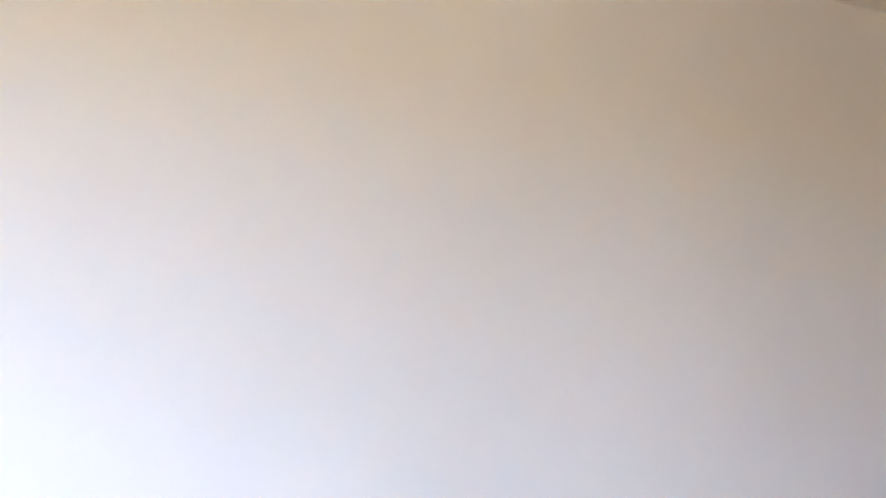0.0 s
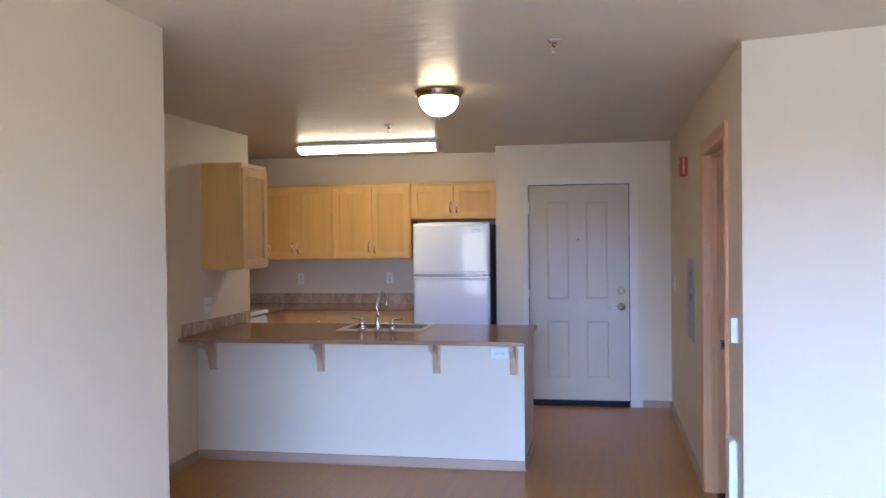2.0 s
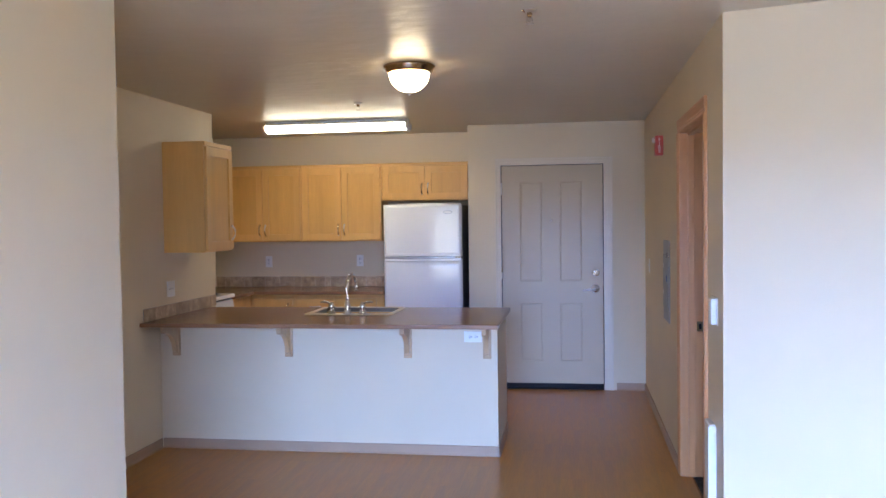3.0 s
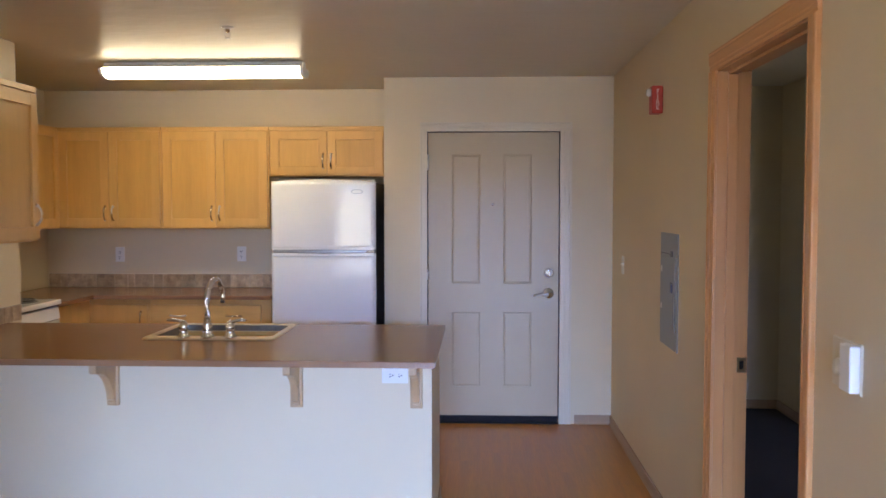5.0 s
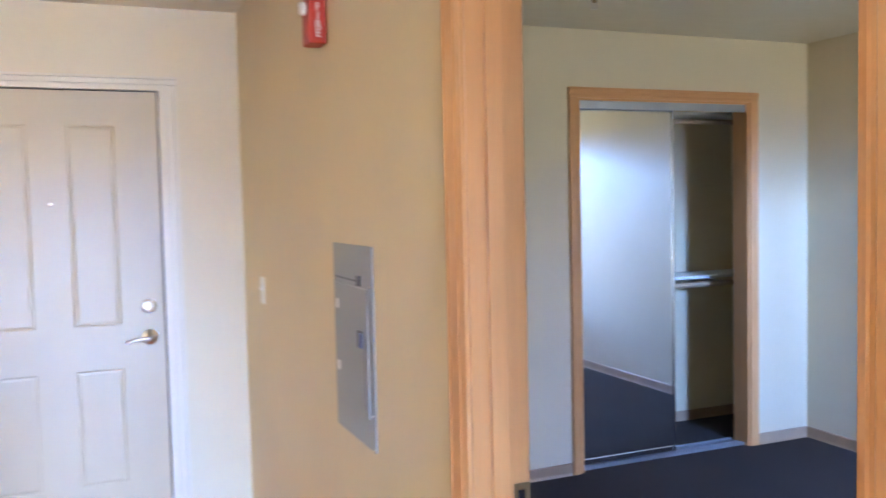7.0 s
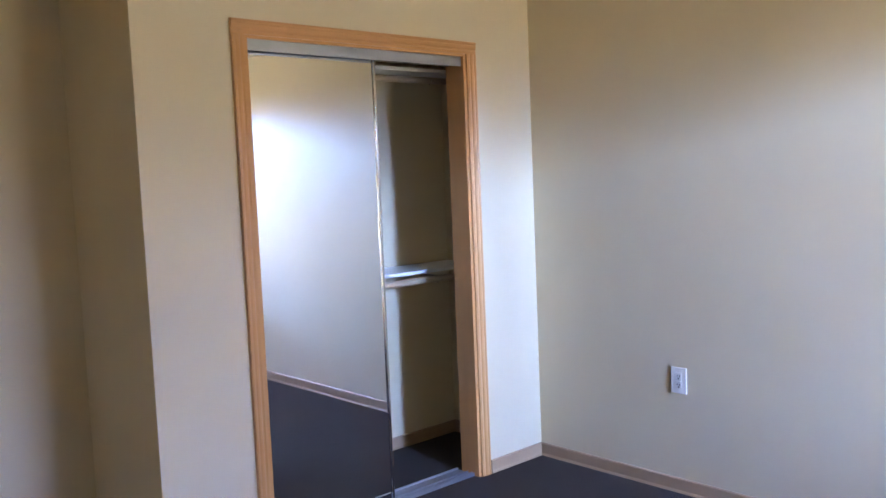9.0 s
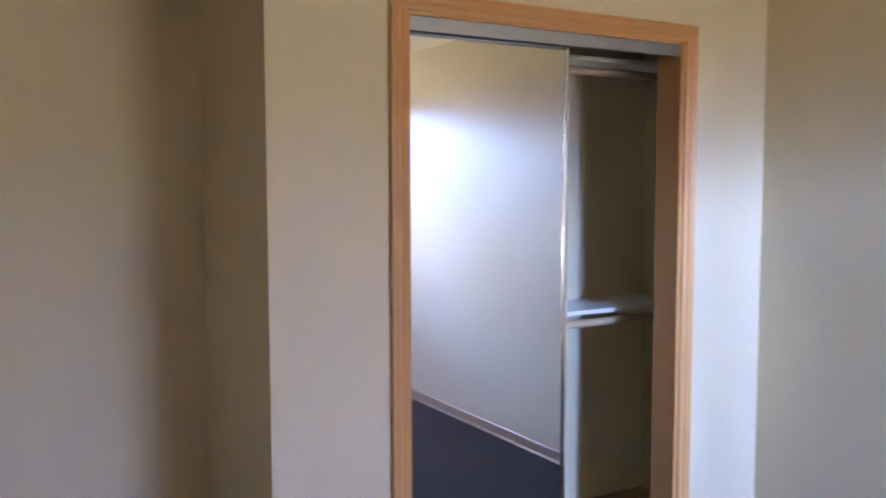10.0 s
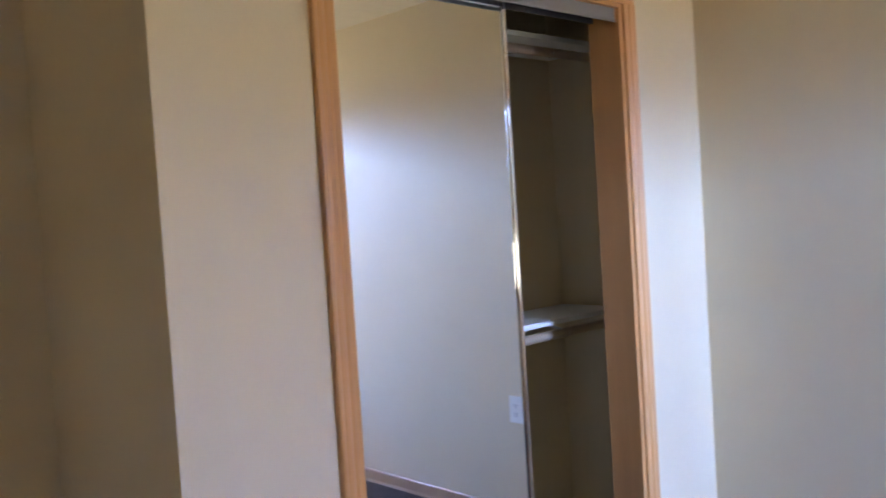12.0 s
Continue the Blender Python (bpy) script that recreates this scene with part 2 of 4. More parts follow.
# ---- large structure ----
def pierced(axis, d0, d1, us, zs, holes):
    """One solid wall across axis, from depth d0 to d1, on a grid of us and zs with the cells in holes left open."""
    bm = bmesh.new()
    cells = {(i, j) for i in range(len(us) - 1) for j in range(len(zs) - 1)} - set(holes)
    made = {}

    def at(i, j, k):
        if (i, j, k) not in made:
            d, u = (d0, d1)[k], us[i]
            made[i, j, k] = bm.verts.new((d, u, zs[j]) if axis == "x" else (u, d, zs[j]))
        return made[i, j, k]
    for i, j in sorted(cells):
        corners = [(i, j), (i + 1, j), (i + 1, j + 1), (i, j + 1)]
        for k in (0, 1):
            bm.faces.new([at(*c, k) for c in corners])
        for n, nb in enumerate(((i, j - 1), (i + 1, j), (i, j + 1), (i - 1, j))):
            if nb not in cells:
                a, b = corners[n], corners[(n + 1) % 4]
                bm.faces.new((at(*a, 0), at(*b, 0), at(*b, 1), at(*a, 1)))
    bmesh.ops.recalc_face_normals(bm, faces=bm.faces)
    return bm


T = 0.12
bm = pierced("x", X_W - T, X_W, [Y_LS - T, -1.70, 1.45, Y_LEFT + T], [0, 0.08, 2.20, H], [(1, 1)])
struct("wall_west", bm, PAINT, "beige painted living room wall with a wide window", "wall")
bm = boxed(X_W, X_LEFT, Y_LEFT, Y_LEFT + T, 0, H)
box(bm, X_LEFT - T, X_LEFT, Y_LEFT + T, Y_KIT + T, 0, H)
struct("wall_living_north", bm, PAINT, "plain beige painted wall with a free corner", "wall")
bm = boxed(X_LEFT, X_STUB, Y_KIT, Y_KIT + T, 0, H)
box(bm, X_STUB - T, X_STUB, Y_KIT + T, Y_RANGE + T, 0, H)
struct("wall_kitchen_side", bm, PAINT, "beige painted wall beside the breakfast bar", "wall")
struct("wall_range_alcove", boxed(X_STUB, X_BACK, Y_RANGE, Y_RANGE + T, 0, H), PAINT, "beige painted wall behind the range", "wall")
struct("wall_kitchen_back", boxed(X_BACK, X_BACK + T, Y_JOG - T, Y_RANGE + T, 0, H), PAINT, "beige painted kitchen back wall", "wall")
struct("wall_entry_return", boxed(X_DOOR + T, X_BACK, Y_JOG - T, Y_JOG, 0, H), PAINT, "beige painted wall beside the refrigerator", "wall")
bm = pierced("x", X_DOOR, X_DOOR + T, [Y_BED, -0.282, 0.682, Y_JOG], [0, 2.075, H], [(1, 0)])
struct("wall_entry", bm, PAINT, "beige painted wall round the entry door", "wall")
bm = pierced("y", Y_BED, Y_HALL, [X_HALL, 4.630, 5.592, X_DOOR], [0, 2.07, H], [(1, 0)])
struct("wall_hall", bm, PAINT, "beige painted hall wall with a bedroom doorway", "wall")
# slanting wall between living room and bedroom
dx = math.tan(radians(17.5))
yb = Y_LS - T
bm = prism([(X_HALL, Y_HALL), (X_HALL, Y_BED), (X_BW, Y_BED), (X_BW, yb), (X_HALL - dx * (Y_HALL - yb), yb)], "z", 0, H)
struct("wall_slanting", bm, PAINT, "plain beige wall turning away beside the hall", "wall")
struct("wall_living_south", boxed(X_W - T, X_HALL - dx * (Y_HALL - yb), Y_LS - T, Y_LS, 0, H), PAINT, "beige painted living room side wall", "wall")
bm = pierced("x", X_BW - T, X_BW, [Y_S - T, -3.83, -2.68, yb], [0, 0.8, 2.2, H], [(1, 1)])
struct("wall_bedroom_window", bm, PAINT, "beige painted bedroom wall with a window", "wall")
struct("wall_bedroom_south", boxed(X_BW, X_BACK + 0.1, Y_S - T, Y_S, 0, H), PAINT, "beige painted bedroom wall with a low outlet", "wall")
OY0, OY1 = -3.597, -2.413   # closet opening
struct("wall_closet_side", boxed(X_CL + T, X_END, Y_CLS - T, Y_CLS, 0, H), PAINT, "beige painted closet side wall in the passage", "wall")
bm = pierced("x", X_CL, X_CL + T, [Y_S, OY0, OY1, Y_CLS], [0, 2.068, H], [(1, 0)])
struct("wall_closet_front", bm, PAINT, "beige painted wall round the closet opening", "wall")
struct("wall_closet_back", boxed(8.74, 8.84, Y_S, Y_CLS - T - 0.001, 0, H), PAINT, "beige painted wall inside the closet", "wall")
struct("wall_passage_end", boxed(X_END, X_END + T, Y_CLS - T, Y_BED + T, 0, H), PAINT, "beige painted wall at the passage end", "wall")
struct("wall_passage_side", boxed(X_DOOR + T, X_END, Y_BED, Y_BED + T, 0, H), PAINT, "beige painted passage wall", "wall")
struct("ceiling_main", prism([(X_W - T, Y_BED), (X_BACK + T, Y_BED), (X_BACK + T, Y_RANGE + T), (X_LEFT - T, Y_RANGE + T), (X_LEFT - T, Y_LEFT + T), (X_W - T, Y_LEFT + T)], "z", H, H + 0.1), CEIL, "beige hand-textured ceiling of living room and kitchen", "ceiling")
struct("ceiling_living_side", boxed(X_W - T, X_BW, Y_LS - T, Y_BED, H, H + 0.1), CEIL, "beige hand-textured ceiling over the living room", "ceiling")
bm = boxed(X_BW, X_END + T, yb, Y_BED, H, H + 0.1)
box(bm, X_BW - T, X_BACK + 0.1, Y_S - T, yb, H, H + 0.1)
struct("ceiling_bedroom", bm, CEIL, "beige textured bedroom ceiling in shade", "ceiling")
floor = struct("floor", prism([(X_W - T, Y_LS - T), (X_BACK + T, Y_LS - T), (X_BACK + T, Y_RANGE + T), (X_LEFT - T, Y_RANGE + T), (X_LEFT - T, Y_LEFT + T), (X_W - T, Y_LEFT + T)], "z", -0.12, -0.009), UNDER, "reddish brown laminate plank floor", "floor")
bm = boxed(X_BW, X_END + T, yb, -0.70, -0.05, 0.0)
box(bm, X_BW - T, X_BACK, Y_S - T, yb, -0.05, 0.0)
struct("floor_carpet", bm, CARPET, "dark grey bedroom carpet", "carpet")
struct("ground", boxed(-120, 120, -120, 120, -0.5, -0.4), GRASS, "dry lawn outside the windows", "ground")


# ---- baseboards ----
def baseboard(x0, y0, x1, y1, side):
    """A low cove base along a wall, on the side given as a normal (nx, ny)."""
    nx, ny = side
    h, t = 0.066, 0.010
    if nx:
        out = [(x0, 0.0), (x0 + nx * (t + 0.006), 0.0), (x0 + nx * t, 0.012), (x0 + nx * t, h - 0.004), (x0 + nx * (t - 0.004), h), (x0, h)]
        bm = prism(out, "y", y0, y1)
    else:
        out = [(y0, 0.0), (y0 + ny * (t + 0.006), 0.0), (y0 + ny * t, 0.012), (y0 + ny * t, h - 0.004), (y0 + ny * (t - 0.004), h), (y0, h)]
        bm = prism(out, "x", x0, x1)
    return struct("baseboard", bm, BASE, "tan vinyl base along the wall foot", "baseboard")


baseboard(X_W, Y_LEFT, X_LEFT + 0.010, Y_LEFT, (0, -1))
baseboard(X_LEFT, Y_LEFT, X_LEFT, Y_KIT - 0.011, (1, 0))
baseboard(X_LEFT + 0.011, Y_KIT, 5.885, Y_KIT, (0, -1))
baseboard(X_DOOR, -0.372, X_DOOR, Y_HALL + 0.011, (-1, 0))
baseboard(X_DOOR, 0.74, X_DOOR, Y_JOG, (-1, 0))
baseboard(5.668, Y_HALL, X_DOOR, Y_HALL, (0, 1))
baseboard(X_HALL, Y_HALL, 4.56, Y_HALL, (0, 1))
baseboard(X_CL, -2.35, X_CL, Y_CLS, (-1, 0))
baseboard(X_CL, Y_S + 0.011, X_CL, -3.665, (-1, 0))
baseboard(X_BW, Y_S, X_CL, Y_S, (0, 1))
baseboard(X_CL, Y_CLS, X_END - 0.011, Y_CLS, (0, 1))
baseboard(X_END, Y_CLS, X_END, Y_BED - 0.011, (-1, 0))
baseboard(5.67, Y_BED, X_END, Y_BED, (0, -1))
baseboard(8.74, Y_S, 8.74, Y_CLS - T, (-1, 0))
baseboard(X_CL + T, Y_S, 8.729, Y_S, (0, 1))


# ---- openings: doorway, closet casing, windows ----
def casing_profile(face, out, inner, outer):
    """A moulded flat casing: from inner to outer edge in its plane, standing proud of face towards out."""
    d = 1 if outer > inner else -1
    w = abs(outer - inner)
    steps = [(0, 0), (0, 0.010), (0.012, 0.013), (0.016, 0.0112), (0.022, 0.0115), (0.026, 0.0145), (w - 0.020, 0.0165), (w - 0.014, 0.0150), (w - 0.008, 0.018), (w - 0.002, 0.017), (w, 0.013), (w, 0)]
    pts = [(inner + d * u, face + out * v) for u, v in steps]
    return pts


def oak_casing(parent, along, face, out, lo, hi, top, width):
    """Two uprights and a head round an opening in a wall; along is the wall's axis."""
    for inner, outer in ((lo, lo - width), (hi, hi + width)):
        pts = casing_profile(face, out, inner, outer)
        if along == "x":
            bm = prism(pts, "z", 0.0, top)
        else:
            bm = prism([(q, p) for p, q in pts], "z", 0.0, top)
        part("side_casing", bm, OAK, parent)
    pts = casing_profile(face, out, top, top + width)
    a, b = lo - width, hi + width
    if along == "x":
        bm = prism([(q, p) for p, q in pts], "x", a, b)
    else:
        bm = prism([(q, p) for p, q in pts], "y", a, b)
    part("head_casing", bm, OAK_Y, parent)


DX0, DX1, DTOP = 4.645, 5.577, 2.055
dw = thing("door_2", ((DX0 + DX1) / 2, -0.69, 0), "open bedroom doorway with honey oak casing and jambs", "doorway", kind="structure")
oak_casing(dw, "x", Y_HALL, 1, DX0 - 0.006, DX1 + 0.006, DTOP + 0.006, 0.078)
oak_casing(dw, "x", Y_BED, -1, DX0 - 0.006, DX1 + 0.006, DTOP + 0.006, 0.078)
part("jamb", boxed(DX1, DX1 + 0.0148, Y_BED - 0.001, Y_HALL + 0.001, 0, DTOP), OAK, dw)
part("jamb", boxed(DX0 - 0.0148, DX0, Y_BED - 0.001, Y_HALL + 0.001, 0, DTOP), OAK, dw)
part("head_jamb", boxed(DX0 - 0.0148, DX1 + 0.0148, Y_BED - 0.001, Y_HALL + 0.001, DTOP, DTOP + 0.0148), OAK_Y, dw)
part("door_stop", boxed(DX1 - 0.011, DX1, -0.705, -0.668, 0, DTOP - 0.011, bevel=0.002), OAK, dw)
part("door_stop", boxed(DX0, DX0 + 0.011, -0.705, -0.668, 0, DTOP - 0.011, bevel=0.002), OAK, dw)
part("head_stop", boxed(DX0, DX1, -0.705, -0.668, DTOP - 0.011, DTOP, bevel=0.002), OAK_Y, dw)
st = part("strike_plate", boxed(DX1 - 0.002, DX1, -0.756, -0.718, 0.876, 0.936, bevel=0.0008), CHROME, dw, "polished steel strike plate")
part("latch_hole", boxed(DX1 - 0.0026, DX1 - 0.0018, -0.744, -0.728, 0.890, 0.922), RUBBER, st)

cl = thing("door_3", (X_CL, -3.0, 0), "closet opening with honey oak casing and aluminium track", "closet doorway", kind="structure")
oak_casing(cl, "y", X_CL, -1, OY0, OY1, 2.062, 0.057)
part("jamb", boxed(X_CL - 0.001, X_CL + T + 0.002, OY0 + 0.0, OY0 + 0.016, 0, 2.050), OAK, cl)
part("jamb", boxed(X_CL - 0.001, X_CL + T + 0.002, OY1 - 0.016, OY1, 0, 2.050), OAK, cl)
part("head_jamb", boxed(X_CL - 0.001, X_CL + T + 0.002, OY0, OY1, 2.050, 2.0678), OAK_Y, cl)
bm = boxed(8.085, 8.089, OY0 + 0.016, OY1 - 0.016, 2.006, 2.050)
for z in (2.0055, 2.0125):
    box(bm, 8.0835, 8.0852, OY0 + 0.016, OY1 - 0.016, z, z + 0.003)
track = part("head_track", bm, ALU, cl, "grey aluminium sliding track")
bm = boxed(8.089, 8.228, OY0 + 0.016, OY1 - 0.016, 2.038, 2.050)
box(bm, 8.170, 8.173, OY0 + 0.016, OY1 - 0.016, 2.016, 2.038)
# Channel gets a dark colour for the shade up inside the head.
part("track_channel", bm, DARKGREY, track, "inner channel of the track, coloured dark for its shade")
bm = boxed(8.10, 8.226, OY0 + 0.016, OY1 - 0.016, 0.0, 0.006)
for xr in (8.102, 8.117, 8.146, 8.221):
    box(bm, xr, xr + 0.004, OY0 + 0.016, OY1 - 0.016, 0.006, 0.016)
part("floor_track", bm, ALU, cl, "grey aluminium floor track")

md = thing("sliding_mirror_door", (8.13, -2.77, 0.016), "mirrored sliding closet door in a chrome frame, slid aside", "mirror door")
MY0, MY1, MZ0, MZ1 = -3.091, -2.431, 0.018, 2.020
part("mirror_pane", boxed(8.130, 8.135, MY0 + 0.014, MY1 - 0.014, MZ0 + 0.03, MZ1 - 0.014), MIRROR, md, "silvered mirror pane")
for a, b in ((MY0, MY0 + 0.013), (MY1 - 0.013, MY1)):
    part("stile", boxed(8.123, 8.138, a, b, MZ0, MZ1, bevel=0.003), CHROME, md)
part("top_rail", boxed(8.125, 8.138, MY0 + 0.018, MY1 - 0.018, MZ1 - 0.018, MZ1, bevel=0.002), CHROME, md)
part("bottom_rail", boxed(8.125, 8.138, MY0 + 0.018, MY1 - 0.018, MZ0, MZ0 + 0.035, bevel=0.002), CHROME, md)


def window(name, x, y0, y1, z0, z1, bars, label):
    w = thing(name, (x - 0.06, (y0 + y1) / 2, z0), label, "window", kind="structure")
    f = 0.05
    part("side_frame", boxed(x - 0.09, x - 0.03, y0, y0 + f, z0, z1, bevel=0.004), PLASTIC, w)
    part("side_frame", boxed(x - 0.09, x - 0.03, y1 - f, y1, z0, z1, bevel=0.004), PLASTIC, w)
    part("head_frame", boxed(x - 0.09, x - 0.03, y0 + f, y1 - f, z1 - f, z1, bevel=0.004), PLASTIC, w)
    part("sill_frame", boxed(x - 0.09, x - 0.03, y0 + f, y1 - f, z0, z0 + f, bevel=0.004), PLASTIC, w)
    edges = [y0 + f] + list(bars) + [y1 - f]
    for y in bars:
        part("mullion", boxed(x - 0.085, x - 0.035, y - 0.03, y + 0.03, z0 + f, z1 - f, bevel=0.004), PLASTIC, w)
    for a, b in zip(edges, edges[1:]):
        p = part("pane", boxed(x - 0.063, x - 0.057, a, b, z0 + f, z1 - f), GLASS, w)
        p.visible_shadow = False


window("window_1", X_W, -1.70, 1.45, 0.08, 2.20, [-0.12], "wide white-framed living room window")
window("window_2", X_BW, -3.83, -2.68, 0.80, 2.20, [-3.255], "white-framed bedroom window")

# ---- entry door ----
ed = thing("door_1", (8.23, 0.2, 0), "closed off-white four-panel entry door with nickel lever", "door", kind="structure")
SY0, SY1, SZ0, SZ1 = -0.257, 0.657, 0.045, 2.048
xf = X_DOOR + 0.012
PANELS = [(0.290, 0.492, 0.988, 1.896), (-0.070, 0.131, 0.988, 1.896), (0.290, 0.492, 0.257, 0.788), (-0.070, 0.131, 0.257, 0.788)]
bm = boxed(xf + 0.0036, xf + 0.044, SY0, SY1, SZ0, SZ1)
ys, zs = [SY0, -0.070, 0.131, 0.290, 0.492, SY1], [SZ0, 0.257, 0.788, 0.988, 1.896, SZ1]
for a, b in ((0, 1), (2, 3), (4, 5)):
    box(bm, xf, xf + 0.0035, ys[a], ys[b], SZ0, SZ1)
for a, b in ((1, 2), (3, 4)):
    for c, d in ((0, 1), (2, 3), (4, 5)):
        box(bm, xf, xf + 0.0035, ys[a], ys[b], zs[c], zs[d])
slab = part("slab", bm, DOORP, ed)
# Black strips put in for the shade in the gap round the slab.
for a0, a1, c0, c1 in ((SY0 - 0.007, SY0, 0.03, 2.054), (SY1, SY1 + 0.007, 0.03, 2.054), (SY0, SY1, SZ1, 2.054)):
    part("gap_shade", boxed(xf + 0.012, xf + 0.03, a0, a1, c0, c1), RUBBER, ed, "black strip standing in for the shade of the door gap")
for a, b, c, d in PANELS:
    bm = bmesh.new()
    loops = []
    for inset, deep in ((0.0, 0.0001), (0.008, 0.0034), (0.020, 0.0008)):
        loops.append([bm.verts.new((xf + deep, y, z)) for y, z in ((a + inset, c + inset), (b - inset, c + inset), (b - inset, d - inset), (a + inset, d - inset))])
    bm.faces.new(loops[-1])
    for v, w in zip(loops, loops[1:]):
        for i in range(4):
            j = (i + 1) % 4
            bm.faces.new((v[i], v[j], w[j], w[i]))
    bmesh.ops.recalc_face_normals(bm, faces=bm.faces)
    for f in bm.faces:
        if f.normal.x > 0:
            f.normal_flip()
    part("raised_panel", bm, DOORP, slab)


def steel_frame():
    """Stepped white frame with two ridges."""
    for u0, u1, proud in ((0.0, 0.32, 0.014), (0.32, 0.42, 0.002), (0.42, 0.72, 0.018), (0.72, 0.82, 0.004), (0.82, 1.0, 0.024)):
        yield u0, u1, proud


for inner, outer in ((SY1 + 0.007, 0.712), (SY0 - 0.007, -0.345)):
    bm = bmesh.new()
    for u0, u1, proud in steel_frame():
        p, q = inner + (outer - inner) * u0, inner + (outer - inner) * u1
        box(bm, X_DOOR - proud, X_DOOR + 0.06, min(p, q), max(p, q), 0, 2.054)
    part("side_frame", bm, FRAMEP, ed)
bm = bmesh.new()
for u0, u1, proud in steel_frame():
    box(bm, X_DOOR - proud, X_DOOR + 0.06, -0.345, 0.712, 2.0542 + 0.062 * u0, 2.0542 + 0.062 * u1)
part("head_frame", bm, FRAMEP, ed)
bm = boxed(xf - 0.008, xf + 0.04, SY0, SY1, 0.008, 0.052, bevel=0.004)
part("door_sweep", bm, RUBBER, ed, "black rubber door sweep")
part("threshold", boxed(X_DOOR - 0.02, X_DOOR + 0.10, SY0 - 0.003, SY1 + 0.003, 0.0, 0.012, bevel=0.004), RUBBER, ed, "dark threshold strip")
for z in (1.83, 1.07, 0.28):
    bm = turned([(0.0075, -0.055), (0.0075, 0.055)], (xf - 0.006, SY1 + 0.002, z), "z", 12)
    turned([(0.005, 0.055), (0.008, 0.058), (0.003, 0.066)], (xf - 0.006, SY1 + 0.002, z), "z", 12, bm)
    part("hinge", bm, NICKEL, ed, "satin nickel hinge")
bolt = part("deadbolt", turned([(0.033, 0.0), (0.033, -0.008), (0.027, -0.014), (0.020, -0.016), (0.0, -0.016)], (xf, -0.190, 1.066), "x", 28), NICKEL, ed, "round nickel deadbolt")
part("thumb_turn", boxed(xf - 0.032, xf - 0.015, -0.196, -0.184, 1.048, 1.084, bevel=0.003), NICKEL, bolt)
lev = part("lever_rose", turned([(0.037, 0.0), (0.037, -0.006), (0.030, -0.014), (0.014, -0.017), (0.012, -0.045), (0.0, -0.047)], (xf, -0.188, 0.922), "x", 28), NICKEL, ed, "round nickel rose")
pts = [(xf - 0.045, -0.188 + 0.012 * k, 0.922 - 0.0006 * k * k / 3) for k in range(-1, 10)]
part("lever", tube(pts, [0.010, 0.012, 0.011, 0.010, 0.0095, 0.009, 0.009, 0.009, 0.009, 0.0085, 0.006]), NICKEL, lev, "nickel lever")
part("peephole", turned([(0.010, 0.0), (0.010, -0.004), (0.006, -0.006), (0.0, -0.0045)], (xf, 0.205, 1.545), "x", 16), CHROME, ed, "small bright peephole")


# ---- kitchen ----
def handle(parent, p, axis, length, out):
    """An arched bar pull centred at p, along axis, standing out along out (a unit vector)."""
    o = Vector(out)
    d = {"z": Vector((0, 0, 1)), "y": Vector((0, 1, 0)), "x": Vector((1, 0, 0))}[axis]
    pts = []
    for k in range(9):
        u = k / 8 * 2 - 1
        pts.append(Vector(p) + d * (u * length / 2) + o * (0.028 * (1 - abs(u) ** 2.6)))
    part("handle", tube(pts, [0.0085, 0.0065, 0.006, 0.0058, 0.0058, 0.0058, 0.006, 0.0065, 0.0085], 8), NICKEL, parent, "arched satin nickel pull")


def shaker(parent, face, out, lo, hi, z0, z1, handle_at=None, axis="y", name="door", rail=0.062, horizontal=False):
    """A framed front with a flat panel, on a face across axis; out is -1 (towards lower values)."""
    th = 0.019
    f0, f1 = (face + out * th, face) if out < 0 else (face, face + out * th)

    def b(bm, a0, a1, c0, c1, d0, d1, bev=0.0):
        if axis == "y":
            box(bm, d0, d1, a0, a1, c0, c1, bevel=bev)
        else:
            box(bm, a0, a1, d0, d1, c0, c1, bevel=bev)
    bm = bmesh.new()
    b(bm, lo, lo + rail, z0, z1, f0, f1, 0.0025)
    b(bm, hi - rail, hi, z0, z1, f0, f1, 0.0025)
    b(bm, lo + rail - 0.001, hi - rail + 0.001, z0, z0 + rail, f0 + 0.0004, f1 - 0.0004, 0.0018)
    b(bm, lo + rail - 0.001, hi - rail + 0.001, z1 - rail, z1, f0 + 0.0004, f1 - 0.0004, 0.0018)
    fr = part(name, bm, MAPLE, parent)
    bm = bmesh.new()
    b(bm, lo + rail - 0.004, hi - rail + 0.004, z0 + rail - 0.004, z1 - rail + 0.004, f0 + 0.013, f1 - 0.001)
    part("panel", bm, MAPLE_P, fr)
    if handle_at:
        u, z, ax = handle_at
        o = (-1, 0, 0) if axis == "y" else (0, -1, 0)
        p = (face + out * th, u, z) if axis == "y" else (u, face + out * th, z)
        handle(fr, p, ax, 0.105, o)
    return fr


def upper(y0, y1, z0, z1, split, label):
    c = thing("wall_cabinet", (8.65, (y0 + y1) / 2, z0), label, "cabinet", "kitchen wall cabinets")
    part("body", boxed(8.482, X_BACK, y0 + 0.001, y1 - 0.001, z0, z1, bevel=0.002), MAPLE, c)
    part("crown", boxed(8.470, 8.482, y0 + 0.001, y1 - 0.001, z1 - 0.028, z1, bevel=0.002), MAPLE_R, c)
    hz = z0 + 0.113
    shaker(c, 8.481, -1, y0 + 0.012, split - 0.002, z0 + 0.012, z1 - 0.034, (split - 0.030, hz, "z"))
    shaker(c, 8.481, -1, split + 0.002, y1 - 0.012, z0 + 0.012, z1 - 0.034, (split + 0.030, hz, "z"))


